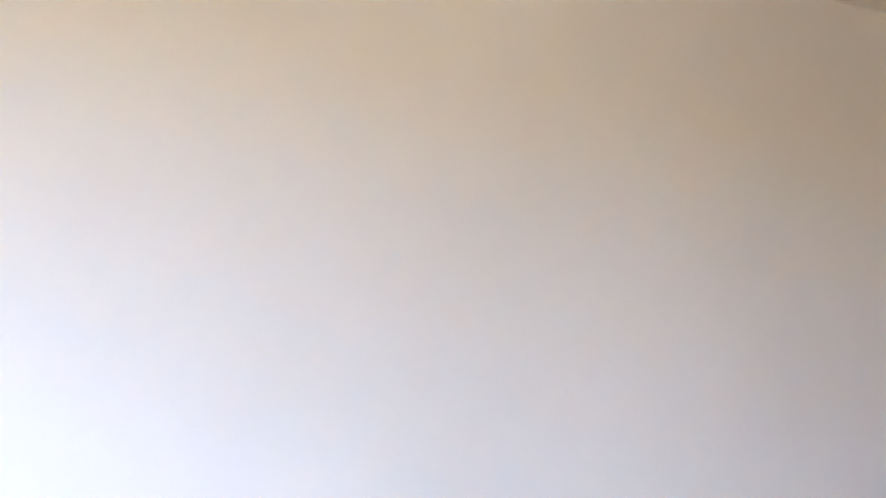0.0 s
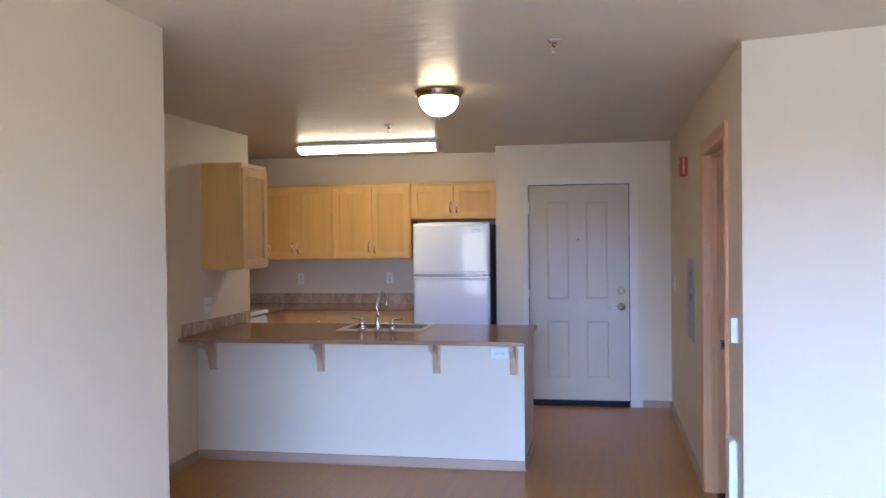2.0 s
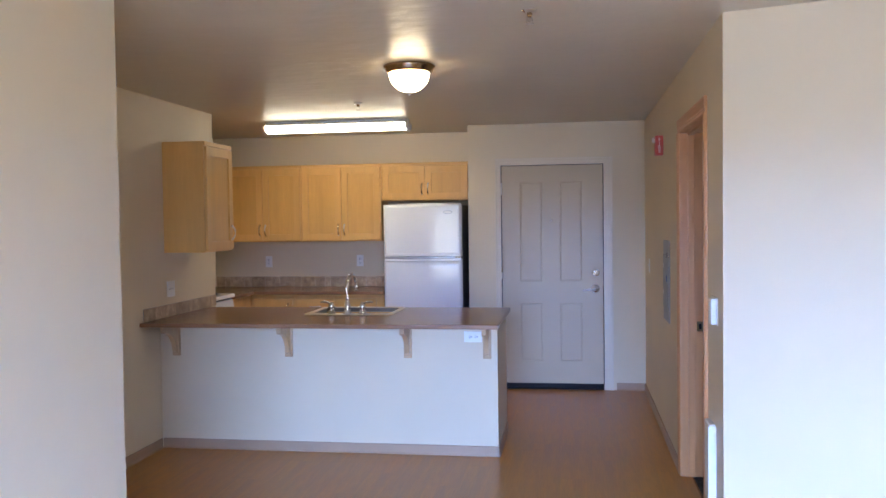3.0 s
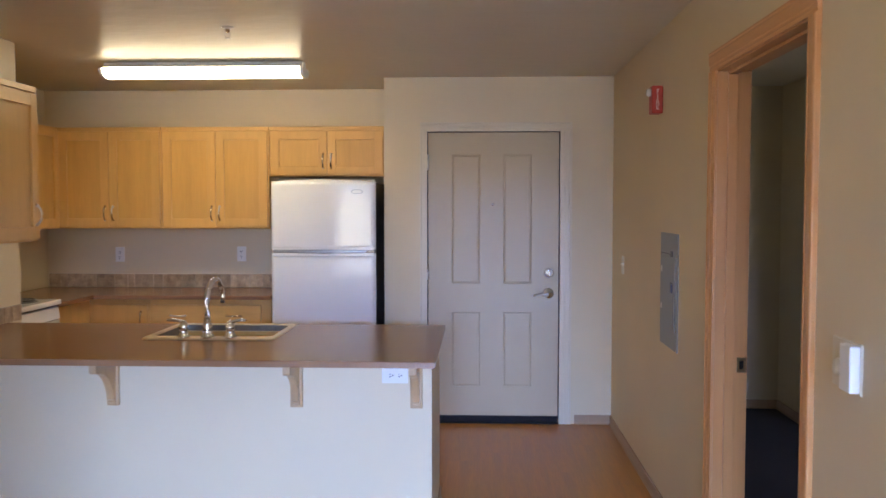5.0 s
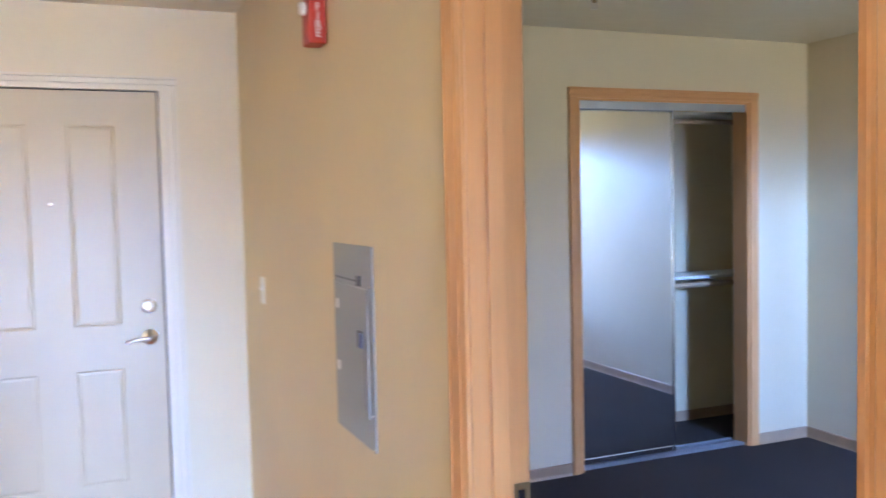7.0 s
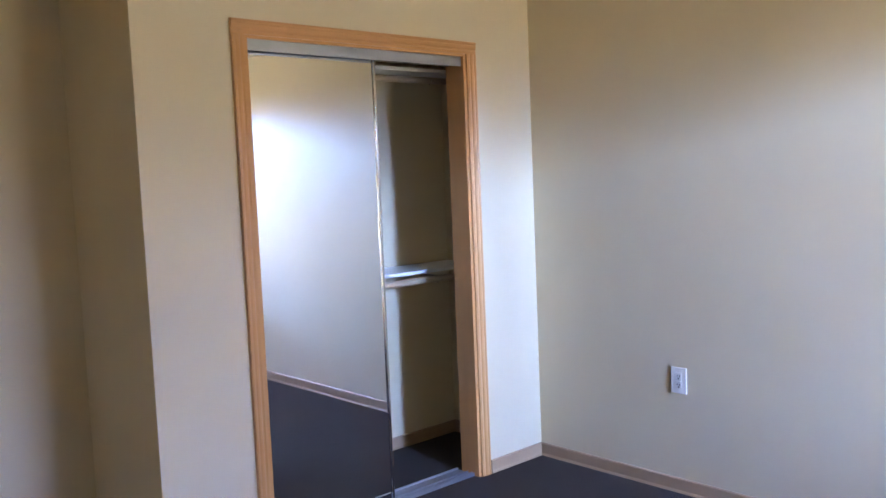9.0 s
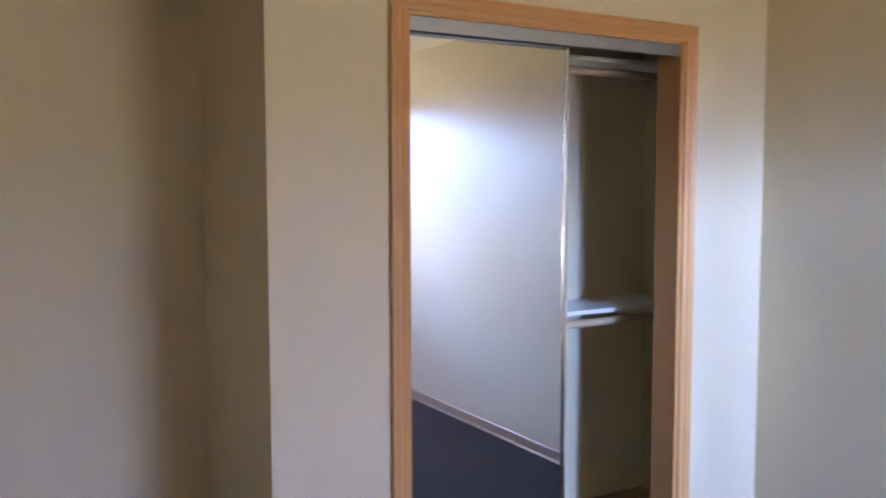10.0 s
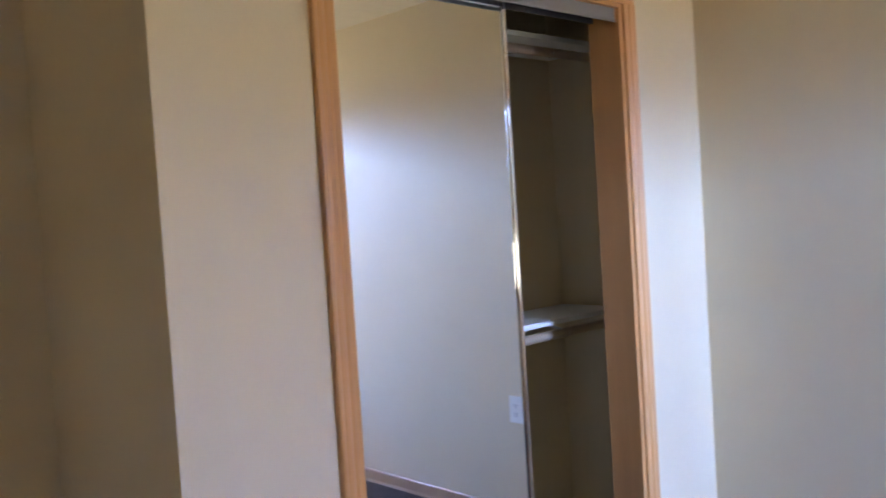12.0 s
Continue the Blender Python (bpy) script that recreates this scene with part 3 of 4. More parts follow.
upper(1.848, 2.652, 1.368, 2.118, 2.246, "honey maple wall cabinet with two shaker doors")
upper(2.654, 3.440, 1.368, 2.118, 3.050, "honey maple wall cabinet with two shaker doors beside the corner")
upper(0.990, 1.846, 1.752, 2.118, 1.414, "short honey maple cabinet above the refrigerator")

kc = thing("wall_cabinet", (8.2, 3.55, 1.368), "honey maple corner wall cabinet in shade over the counter", "cabinet", "kitchen wall cabinets")
part("body", boxed(7.66, X_BACK, 3.442, Y_RANGE - 0.001, 1.368, 2.118, bevel=0.002), MAPLE, kc)
shaker(kc, 3.441, -1, 7.67, 8.455, 1.380, 2.106, (7.70, 1.47, "z"), axis="x")

sc = thing("wall_cabinet", (6.22, 2.70, 1.355), "honey maple wall cabinet with one door, seen from its side", "cabinet", "kitchen wall cabinets")
part("body", boxed(5.985, 6.462, 2.552, Y_KIT, 1.355, 2.133, bevel=0.002), MAPLE, sc)
part("crown", boxed(5.985, 6.462, 2.540, 2.552, 2.103, 2.133, bevel=0.002), MAPLE_R, sc)
shaker(sc, 2.551, -1, 5.995, 6.452, 1.367, 2.096, (6.42, 1.488, "z"), axis="x")

# refrigerator
fr = thing("refrigerator", (8.43, 1.383, 0), "white top-freezer refrigerator with black sides beside the entry wall", "refrigerator")
FY0, FY1 = 1.016, 1.750
part("body", boxed(8.135, 8.77, FY0 + 0.004, FY1 - 0.004, 0.03, 1.700, bevel=0.006), BLACK, fr, "black steel cabinet")


def bowed_door(z0, z1, top_arch):
    """A door front bowed across its width, with rounded edges."""
    bm = bmesh.new()
    n, m = 40, 28
    grid = []
    for j in range(m + 1):
        v = j / m
        row = []
        for i in range(n + 1):
            u = i / n * 2 - 1
            e = min(1.0, (1 - abs(u)) / 0.035)
            f = min(1.0, min(v, 1 - v) * (z1 - z0) / 0.016)
            x = 8.122 - 0.052 + 0.037 * u * u + 0.016 * (1 - math.sqrt(max(0, 1 - (1 - e) ** 2))) + 0.012 * (1 - math.sqrt(max(0, 1 - (1 - f) ** 2)))
            z = z0 + (z1 - z0) * v
            if top_arch:
                x += 0.0028 * math.exp(-((u + 0.60) / 0.16) ** 2 - ((v - 0.42) / 0.24) ** 2)
            if top_arch and j == m:
                z += 0.012 * (1 - u * u)
            row.append(bm.verts.new((x, (FY0 + FY1) / 2 + u * (FY1 - FY0) / 2, z)))
        grid.append(row)
    back = [bm.verts.new((8.130, p.co.y, p.co.z)) for p in grid[0]], [bm.verts.new((8.130, p.co.y, p.co.z)) for p in grid[-1]]
    for a, b in zip(grid, grid[1:]):
        for i in range(n):
            bm.faces.new((a[i], a[i + 1], b[i + 1], b[i])).smooth = True
    for i in range(n):
        bm.faces.new((grid[0][i], back[0][i], back[0][i + 1], grid[0][i + 1]))
        bm.faces.new((grid[-1][i], grid[-1][i + 1], back[1][i + 1], back[1][i]))
    for i in (0, n):
        col = [r[i] for r in grid]
        bm.faces.new([back[0][i]] + col + [back[1][i]])
    bmesh.ops.recalc_face_normals(bm, faces=bm.faces)
    return bm


fd = part("freezer_door", bowed_door(1.232, 1.706, True), WHITE, fr, "glossy white freezer door")
def oval(y, z, wide, tall, x0, x1):
    return prism([(y + wide * math.cos(radians(a)), z + tall * math.sin(radians(a))) for a in range(0, 360, 15)], "x", x0, x1)


badge = part("badge", oval(1.142, 1.634, 0.041, 0.0155, 8.076, 8.090), ALU, fd, "small oval badge with a grey rim")
part("badge_face", oval(1.142, 1.634, 0.036, 0.0115, 8.0748, 8.0765), PLASTIC, badge)


def bowed_bar(low, high, proud):
    """A bar across the doors that follows their bow; low and high give its edges for u from -1 to 1."""
    bm = bmesh.new()
    rows = []
    for i in range(29):
        u = i / 14 - 1
        y, x = (FY0 + FY1) / 2 + u * (FY1 - FY0 - 0.02) / 2, 8.070 + 0.037 * u * u
        a, b = low(u), high(u)
        rows.append([bm.verts.new(p) for p in ((8.126, y, a), (x - proud + 0.003, y, a), (x - proud, y, a + 0.002), (x - proud, y, b - 0.002), (x - proud + 0.003, y, b), (8.126, y, b))])
    for p, q in zip(rows, rows[1:]):
        for k in range(6):
            n = (k + 1) % 6
            bm.faces.new((p[k], p[n], q[n], q[k]))
    bm.faces.new(rows[0])
    bm.faces.new(rows[-1])
    bmesh.ops.recalc_face_normals(bm, faces=bm.faces)
    return bm


lower = part("fridge_door", bowed_door(0.09, 1.206, False), WHITE, fr, "glossy white lower door")
part("grip_lip", bowed_bar(lambda u: 1.228 + 0.005 * (1 - u * u), lambda u: 1.247, 0.005), WHITE, fd)
part("grip_lip", bowed_bar(lambda u: 1.190, lambda u: 1.211 - 0.004 * (1 - u * u), 0.005), WHITE, lower)
part("door_gap_trim", bowed_bar(lambda u: 1.2135 - 0.004 * (1 - u * u), lambda u: 1.2260 + 0.005 * (1 - u * u), -0.010), ALU, fr, "grey recessed grip between the doors")
part("middle_hinge", boxed(8.086, 8.126, FY0 + 0.012, FY0 + 0.062, 1.212, 1.2275, bevel=0.003), CHROME, fr, "bright metal hinge")
part("hinge_cap", boxed(8.10, 8.17, FY0 + 0.01, FY0 + 0.06, 1.7002, 1.716, bevel=0.003), PLASTIC, fr)
part("kick_grille", boxed(8.11, 8.134, FY0 + 0.01, FY1 - 0.01, 0.0, 0.085, bevel=0.003), BLACK, fr)


# peninsula
bm = boxed(5.903, 6.02, 0.505, Y_KIT, 0, 0.8745)
box(bm, 6.02, 6.645, 0.505, 0.560, 0, 0.8745)
struct("wall_peninsula", bm, PAINT, "white painted half wall under the breakfast bar", "half wall")
baseboard(5.903, 0.497, 5.903, Y_KIT - 0.011, (-1, 0))
baseboard(5.893, 0.505, 6.62, 0.505, (0, -1))


pc = thing("base_cabinet", (6.33, 1.6, 0), "honey maple sink cabinet behind the breakfast bar", "cabinet", "kitchen base cabinets")
bm = boxed(6.021, 6.64, 0.562, 0.580, 0.0, 0.8745)
box(bm, 6.021, 6.64, 2.60, 2.618, 0.0, 0.8745)
box(bm, 6.021, 6.64, 0.580, 2.60, 0.09, 0.108)
box(bm, 6.62, 6.64, 0.580, 2.60, 0.108, 0.8745)
part("body", bm, MAPLE, pc)
for k in range(4):
    a = 0.585 + k * 0.505
    bm = boxed(6.641, 6.659, a, a + 0.495, 0.12, 0.66, bevel=0.002)
    d = part("door", bm, MAPLE, pc)
    handle(d, (6.659, a + 0.06, 0.58), "z", 0.105, (1, 0, 0))

SX0, SX1, SYA, SYB = 6.145, 6.692, 1.264, 1.905     # sink rim
bm = bmesh.new()
z0, z1 = 0.875, 0.901
PX0, PX1, PY0, PY1 = 5.612, 6.715, 0.478, Y_KIT - 0.001
ix0, ix1, iy0, iy1 = SX0 + 0.02, SX1 - 0.02, SYA + 0.02, SYB - 0.02
gx, gy = [PX0, ix0, ix1, PX1], [PY0, iy0, iy1, PY1]
lo = [[bm.verts.new((x, y, z0)) for y in gy] for x in gx]
hi = [[bm.verts.new((x, y, z1)) for y in gy] for x in gx]
for i, j in [(k // 3, k % 3) for k in range(9)]:
    if (i, j) == (1, 1):
        continue
    bm.faces.new((hi[i][j], hi[i + 1][j], hi[i + 1][j + 1], hi[i][j + 1]))
    bm.faces.new((lo[i][j], lo[i][j + 1], lo[i + 1][j + 1], lo[i + 1][j]))
rim = [(0, 0), (1, 0), (2, 0), (3, 0), (3, 1), (3, 2), (3, 3), (2, 3), (1, 3), (0, 3), (0, 2), (0, 1)]
hole = [(1, 1), (1, 2), (2, 2), (2, 1)]
for ring in (rim, hole):
    for (a, b), (c, d) in zip(ring, ring[1:] + ring[:1]):
        bm.faces.new((lo[a][b], lo[c][d], hi[c][d], hi[a][b]))
bmesh.ops.recalc_face_normals(bm, faces=bm.faces)
outer = [e for e in bm.edges if all(v.co.z > z1 - 1e-6 for v in e.verts) and (all(v.co.x < PX0 + 1e-6 for v in e.verts) or all(v.co.y < PY0 + 1e-6 for v in e.verts) or all(v.co.x > PX1 - 1e-6 for v in e.verts))]
bmesh.ops.bevel(bm, geom=outer, offset=0.003, segments=2, profile=0.5, affect="EDGES")
wt = thing("worktop", (6.16, 1.67, 0.85), "mottled brown laminate breakfast bar top with an overhang", "worktop")
part("top", bm, COUNTER, wt)
part("front_edge", boxed(PX0 - 0.0014, PX0 - 0.0002, PY0 + 0.001, PY1, z0 + 0.001, z1 - 0.004), COUNTER, wt)
part("end_edge", boxed(PX0 + 0.001, PX1 - 0.004, PY0 - 0.0014, PY0 - 0.0002, z0 + 0.001, z1 - 0.004), COUNTER, wt)


def corbel(y):
    """A curved wooden bracket under the overhang: arm, back plate and ogee brace."""
    c = thing("corbel", (5.903, y, 0.62), "curved maple bracket under the breakfast bar overhang", "bracket", "bar brackets")
    pts = [(5.9025, 0.8745), (5.690, 0.8745), (5.690, 0.834), (5.694, 0.826), (5.702, 0.822)]
    for k in range(9):
        a = radians(90 - k * 10.5)
        pts.append((5.702 + 0.158 * math.cos(a), 0.664 + 0.158 * math.sin(a)))
    pts += [(5.874, 0.672), (5.872, 0.664), (5.880, 0.657), (5.9025, 0.657)]
    bm = prism(pts, "y", y - 0.015, y + 0.015)
    part("brace", bm, BIRCH, c)
    part("back_plate", boxed(5.884, 5.9028, y - 0.027, y + 0.027, 0.646, 0.8745, bevel=0.004), BIRCH, c)
    return c


for y in (2.735, 1.925, 1.102, 0.572):
    corbel(y)

# sink
sk = thing("sink", (6.46, 1.585, 0.70), "stainless steel drop-in kitchen sink with a flat rim", "sink")
loops = []
for inset, z in ((0.0, 0.9015), (0.004, 0.907), (0.028, 0.908), (0.036, 0.902), (0.044, 0.75, ), (0.09, 0.725)):
    deck = 0.055 if inset > 0.02 else 0.0
    a0, a1, b0, b1 = SX0 + inset + deck, SX1 - inset, SYA + inset, SYB - inset
    r, ring = 0.035, []
    for (cxx, cyy, s) in ((a1 - r, b1 - r, 0), (a0 + r, b1 - r, 90), (a0 + r, b0 + r, 180), (a1 - r, b0 + r, 270)):
        for k in range(5):
            a = radians(s + k * 22.5)
            ring.append((cxx + r * math.cos(a), cyy + r * math.sin(a), z))
    loops.append(ring)
def rings(bm, source, floor_too):
    """A skin between successive loops of points, the last one closed if asked."""
    made = [[bm.verts.new(p) for p in ring] for ring in source]
    for lo, hi in zip(made, made[1:]):
        for i in range(20):
            j = (i + 1) % 20
            bm.faces.new((lo[i], lo[j], hi[j], hi[i]))
    if floor_too:
        bm.faces.new(made[-1])
    bmesh.ops.recalc_face_normals(bm, faces=bm.faces)
    return bm


part("rim", rings(bmesh.new(), loops[:4], False), STEEL, sk, "flat bright steel rim")
part("basin", rings(bmesh.new(), loops[3:], True), BASIN, sk, "steel basin with its inner shade in the colour")
part("drain", turned([(0.045, 0.0), (0.045, 0.004), (0.03, 0.002), (0.0, 0.001)], (6.46, 1.585, 0.726), "z", 20), CHROME, sk)

fa = thing("faucet", (6.178, 1.588, 0.907), "chrome gooseneck faucet with two lever taps", "faucet")
part("body", turned([(0.032, 0.0), (0.032, 0.008), (0.024, 0.016), (0.021, 0.035), (0.024, 0.055), (0.017, 0.078), (0.0125, 0.10)], (6.178, 1.588, 0.907), "z", 20), CHROME, fa)
pts = [(6.178, 1.588, 0.97), (6.178, 1.588, 1.02), (6.178, 1.588, 1.08)]
for k in range(1, 13):
    a = radians(180 - k * 15.5)
    pts.append((6.178 + 0.085 + 0.085 * math.cos(a), 1.588 - 0.002 * k, 1.095 + 0.085 * math.sin(a)))
pts.append((pts[-1][0] - 0.001, pts[-1][1], pts[-1][2] - 0.03))
part("spout", tube(pts, 0.0125, 14), CHROME, fa)
for y, d in ((1.705, 1), (1.480, -1)):
    t = part("tap", turned([(0.031, 0.0), (0.031, 0.008), (0.022, 0.016), (0.019, 0.035), (0.024, 0.050), (0.018, 0.068), (0.010, 0.082), (0.0, 0.086)], (6.182, y, 0.907), "z", 18), CHROME, fa)
    part("lever", tube([(6.182, y, 0.979), (6.182, y + d * 0.02, 0.987), (6.180, y + d * 0.055, 0.993), (6.178, y + d * 0.078, 0.991)], [0.008, 0.008, 0.009, 0.006], 8), CHROME, t)

# back counter with its cabinets
bm = boxed(8.145, X_BACK - 0.001, 1.765, Y_RANGE - 0.001, 0.875, 0.901)
box(bm, 7.64, 8.145, 3.04, Y_RANGE - 0.001, 0.875, 0.901)
wt2 = thing("worktop", (8.45, 2.6, 0.85), "mottled brown laminate worktop along the back wall", "worktop")
part("top", bm, COUNTER, wt2)
part("front_edge", boxed(8.139, 8.1448, 1.765, 3.0338, 0.874, 0.8995, bevel=0.002), COUNTER, wt2)
part("front_edge", boxed(7.64, 8.1448, 3.034, 3.0398, 0.874, 0.8995, bevel=0.002), COUNTER, wt2)
bc = thing("base_cabinet", (8.47, 2.2, 0), "honey maple base cabinet with two drawers over doors", "cabinet", "kitchen base cabinets")
part("body", boxed(8.180, X_BACK, 1.770, 2.640, 0.09, 0.8745), MAPLE, bc)
part("plinth", boxed(8.24, 8.70, 1.775, 2.635, 0.0, 0.09), BLACK, bc)
for a, b in ((1.84, 2.225), (2.245, 2.62)):
    d = part("drawer", boxed(8.160, 8.179, a, b, 0.675, 0.835, bevel=0.004), MAPLE_R, bc)
    handle(d, (8.160, (a + b) / 2, 0.758), "y", 0.105, (-1, 0, 0))
    shaker(bc, 8.179, -1, a, b, 0.11, 0.648, None)
cc = thing("base_cabinet", (8.47, 3.05, 0), "honey maple corner base cabinet with one door", "cabinet", "kitchen base cabinets")
part("body", boxed(8.180, X_BACK, 2.642, Y_RANGE - 0.002, 0.09, 0.8745), MAPLE, cc)
part("body", boxed(7.642, 8.179, 3.08, Y_RANGE - 0.002, 0.09, 0.8745), MAPLE, cc)
part("plinth", boxed(8.24, 8.70, 2.645, Y_RANGE - 0.01, 0.0, 0.09), BLACK, cc)
part("plinth", boxed(7.65, 8.2395, 3.14, Y_RANGE - 0.01, 0.0, 0.09), BLACK, cc)
d = part("door", boxed(8.160, 8.179, 2.655, 3.055, 0.11, 0.835, bevel=0.004), MAPLE, cc)
handle(d, (8.160, 2.70, 0.735), "z", 0.105, (-1, 0, 0))

# range
rg = thing("kitchen_range", (7.25, 3.36, 0), "white electric kitchen range in its alcove", "range")
part("body", boxed(6.872, 7.632, 3.05, Y_RANGE - 0.004, 0.0, 0.884, bevel=0.006), WHITE, rg)
part("cooktop", boxed(6.866, 7.638, 3.015, Y_RANGE - 0.004, 0.896, 0.930, bevel=0.010, seg=3), WHITE, rg)
# Shadow below the cooktop edge, made as a dark strip.
part("cooktop_gap_shade", boxed(6.880, 7.624, 3.045, Y_RANGE - 0.006, 0.8845, 0.8955), DARKGREY, rg, "dark strip for the shade under the cooktop")
part("oven_door", boxed(6.885, 7.62, 3.020, 3.049, 0.20, 0.800, bevel=0.006), WHITE, rg)
part("front_panel", prism([(3.0495, 0.806), (3.022, 0.806), (3.034, 0.880), (3.0495, 0.884)], "x", 6.876, 7.628), WHITE, rg)
part("oven_handle", tube([(6.93, 2.99, 0.74), (7.25, 2.985, 0.74), (7.57, 2.99, 0.74)], 0.011), WHITE, rg)
part("back_panel", boxed(6.872, 7.632, Y_RANGE - 0.06, Y_RANGE - 0.004, 0.9305, 1.07, bevel=0.008), WHITE, rg)
for bx, by, r in ((7.05, 3.19, 0.075), (7.44, 3.19, 0.095), (7.05, 3.48, 0.095), (7.44, 3.48, 0.075)):
    bm = turned([(r + 0.012, 0.0), (r + 0.012, 0.005), (r + 0.002, 0.003)], (bx, by, 0.930), "z", 28)
    for k in range(4):
        q = r * (k + 1) / 4.3
        tube([(bx + q * math.cos(radians(10 * i)), by + q * math.sin(radians(10 * i)), 0.942) for i in range(36)], 0.0055, 6, bm)
    part("burner", bm, BLACK, rg, "black coil burner")


# ---- electrical bits, alarms, heater ----
def outlet(p, normal, label, group="", wide=0.07, tall=0.115, kind="outlet"):
    """A cover plate at p (centre on the wall) with its sockets or toggle; normal is 'x-', 'y-' or 'y+'."""
    o = thing("power_outlet" if kind == "outlet" else "light_switch", p, label, kind if kind == "outlet" else "switch", group)

    def put(name, u0, u1, v0, v1, d0, d1, mat, par, bev=0.0015):
        x, y, z = p
        if normal == "x-":
            bm = boxed(x - d1, x - d0, y + u0, y + u1, z + v0, z + v1, bevel=bev)
        elif normal == "y-":
            bm = boxed(x + u0, x + u1, y - d1, y - d0, z + v0, z + v1, bevel=bev)
        else:
            bm = boxed(x + u0, x + u1, y + d0, y + d1, z + v0, z + v1, bevel=bev)
        return part(name, bm, mat, par)
    plate_mat = PLASTIC
    put("cover_plate", -wide / 2, wide / 2, -tall / 2, tall / 2, 0.0, 0.006, plate_mat, o)
    if kind == "outlet":
        flat = wide > tall
        for s in (-1, 1):
            cu, cv = (s * 0.0195, 0) if flat else (0, s * 0.0195)
            f = put("socket", cu - 0.0165, cu + 0.0165, cv - 0.0165, cv + 0.0165, 0.006, 0.0075, PLASTIC, o, 0.0007)
            gu, gv = (cu - 0.010, cv) if flat else (cu, cv - 0.010)
            put("ground_hole", gu - 0.003, gu + 0.003, gv - 0.003, gv + 0.003, 0.0073, 0.0079, RUBBER, f, 0)
            for q in (-0.006, 0.006):
                if flat:
                    put("slot", cu - 0.003, cu + 0.006, cv + q - 0.0016, cv + q + 0.0016, 0.0073, 0.0079, RUBBER, f, 0)
                else:
                    put("slot", cu + q - 0.0016, cu + q + 0.0016, cv - 0.003, cv + 0.006, 0.0073, 0.0079, RUBBER, f, 0)
    else:
        put("toggle_bezel", -0.006, 0.006, -0.012, 0.012, 0.006, 0.008, plate_mat, o, 0.0006)
        put("toggle", -0.004, 0.004, 0.000, 0.012, 0.008, 0.018, plate_mat, o, 0.001)
    return o


outlet((5.903, 0.667, 0.790), "x-", "white duplex outlet laid sideways under the bar top", wide=0.115, tall=0.07)
outlet((X_BACK, 3.11, 1.157), "x-", "white duplex outlet on the kitchen back wall", "backsplash outlets")
outlet((X_BACK, 2.147, 1.163), "x-", "white duplex outlet on the kitchen back wall", "backsplash outlets")
outlet((6.07, Y_KIT, 1.095), "y-", "white outlet above the tiled counter edge", wide=0.115, tall=0.113)
outlet((7.226, Y_S, 0.522), "y+", "white duplex outlet low on the bedroom wall", wide=0.078, tall=0.12)
outlet((7.742, Y_HALL, 1.154), "y+", "ivory toggle light switch by the entry", kind="switch", tall=0.115, wide=0.075)

pn = thing("breaker_panel", (6.385, Y_HALL, 0.845), "grey steel breaker panel set flush in the hall wall", "breaker panel")
part("cover", boxed(6.196, 6.572, Y_HALL, Y_HALL + 0.006, 0.845, 1.402, bevel=0.002), GREY, pn)
dr = part("hatch", boxed(6.235, 6.552, Y_HALL + 0.006, Y_HALL + 0.0105, 0.93, 1.285, bevel=0.0015), GREY, pn)
part("pull_recess", boxed(6.295, 6.330, Y_HALL + 0.0062, Y_HALL + 0.0112, 1.289, 1.318, bevel=0.001), DARKGREY, pn)
part("latch", boxed(6.275, 6.322, Y_HALL + 0.0105, Y_HALL + 0.014, 1.118, 1.168, bevel=0.002), DARKGREY, dr, "dark latch")
part("latch_tab", boxed(6.268, 6.288, Y_HALL + 0.014, Y_HALL + 0.019, 1.122, 1.162, bevel=0.002), BLUE, dr, "blue-grey latch tab")
part("seam", boxed(6.262, 6.266, Y_HALL + 0.0102, Y_HALL + 0.0112, 0.95, 1.115), DARKGREY, dr)
part("top_seam", boxed(6.330, 6.560, Y_HALL + 0.0058, Y_HALL + 0.0066, 1.2985, 1.3035), DARKGREY, pn)
for z in (1.222, 1.035):
    part("sticker", boxed(6.508, 6.538, Y_HALL + 0.0104, Y_HALL + 0.0112, z - 0.014, z + 0.014), PLASTIC, dr, "small white sticker")
for x, z in ((6.555, 1.295), (6.212, 1.295), (6.212, 0.945), (6.205, 0.852), (6.555, 0.99)):
    part("screw", turned([(0.006, 0.006), (0.005, 0.009), (0.0, 0.0095)], (x, Y_HALL, z), "y", 12), CHROME, pn)

fa2 = thing("fire_alarm", (6.63, Y_HALL, 2.0), "red fire alarm horn with a clear strobe on the hall wall", "fire alarm")
part("case", boxed(6.585, 6.672, Y_HALL, Y_HALL + 0.056, 2.003, 2.142, bevel=0.006), RED, fa2)
part("strobe", turned([(0.020, 0.056), (0.021, 0.066), (0.016, 0.076), (0.0, 0.078)], (6.628, Y_HALL, 2.112), "y", 20), STROBE, fa2, "clear strobe lens")
part("grille", boxed(6.605, 6.652, Y_HALL + 0.0555, Y_HALL + 0.0585, 2.02, 2.075, bevel=0.001), RED, fa2)
for k, ch in enumerate("FIRE"):
    cu = bpy.data.curves.new("letter", "FONT")
    cu.body, cu.size, cu.extrude, cu.align_x = ch, 0.034, 0.0006, "CENTER"
    cu.materials.append(PLASTIC)
    le = new("letter", cu)
    le.parent = fa2
    le.matrix_local = Matrix.Translation(Vector((6.5842, Y_HALL + 0.028, 2.100 - k * 0.026)) - ORIGIN[fa2.name]) @ pose(0, 0, 0, 90, 0, -90)
    tagged(le, "white raised letter")

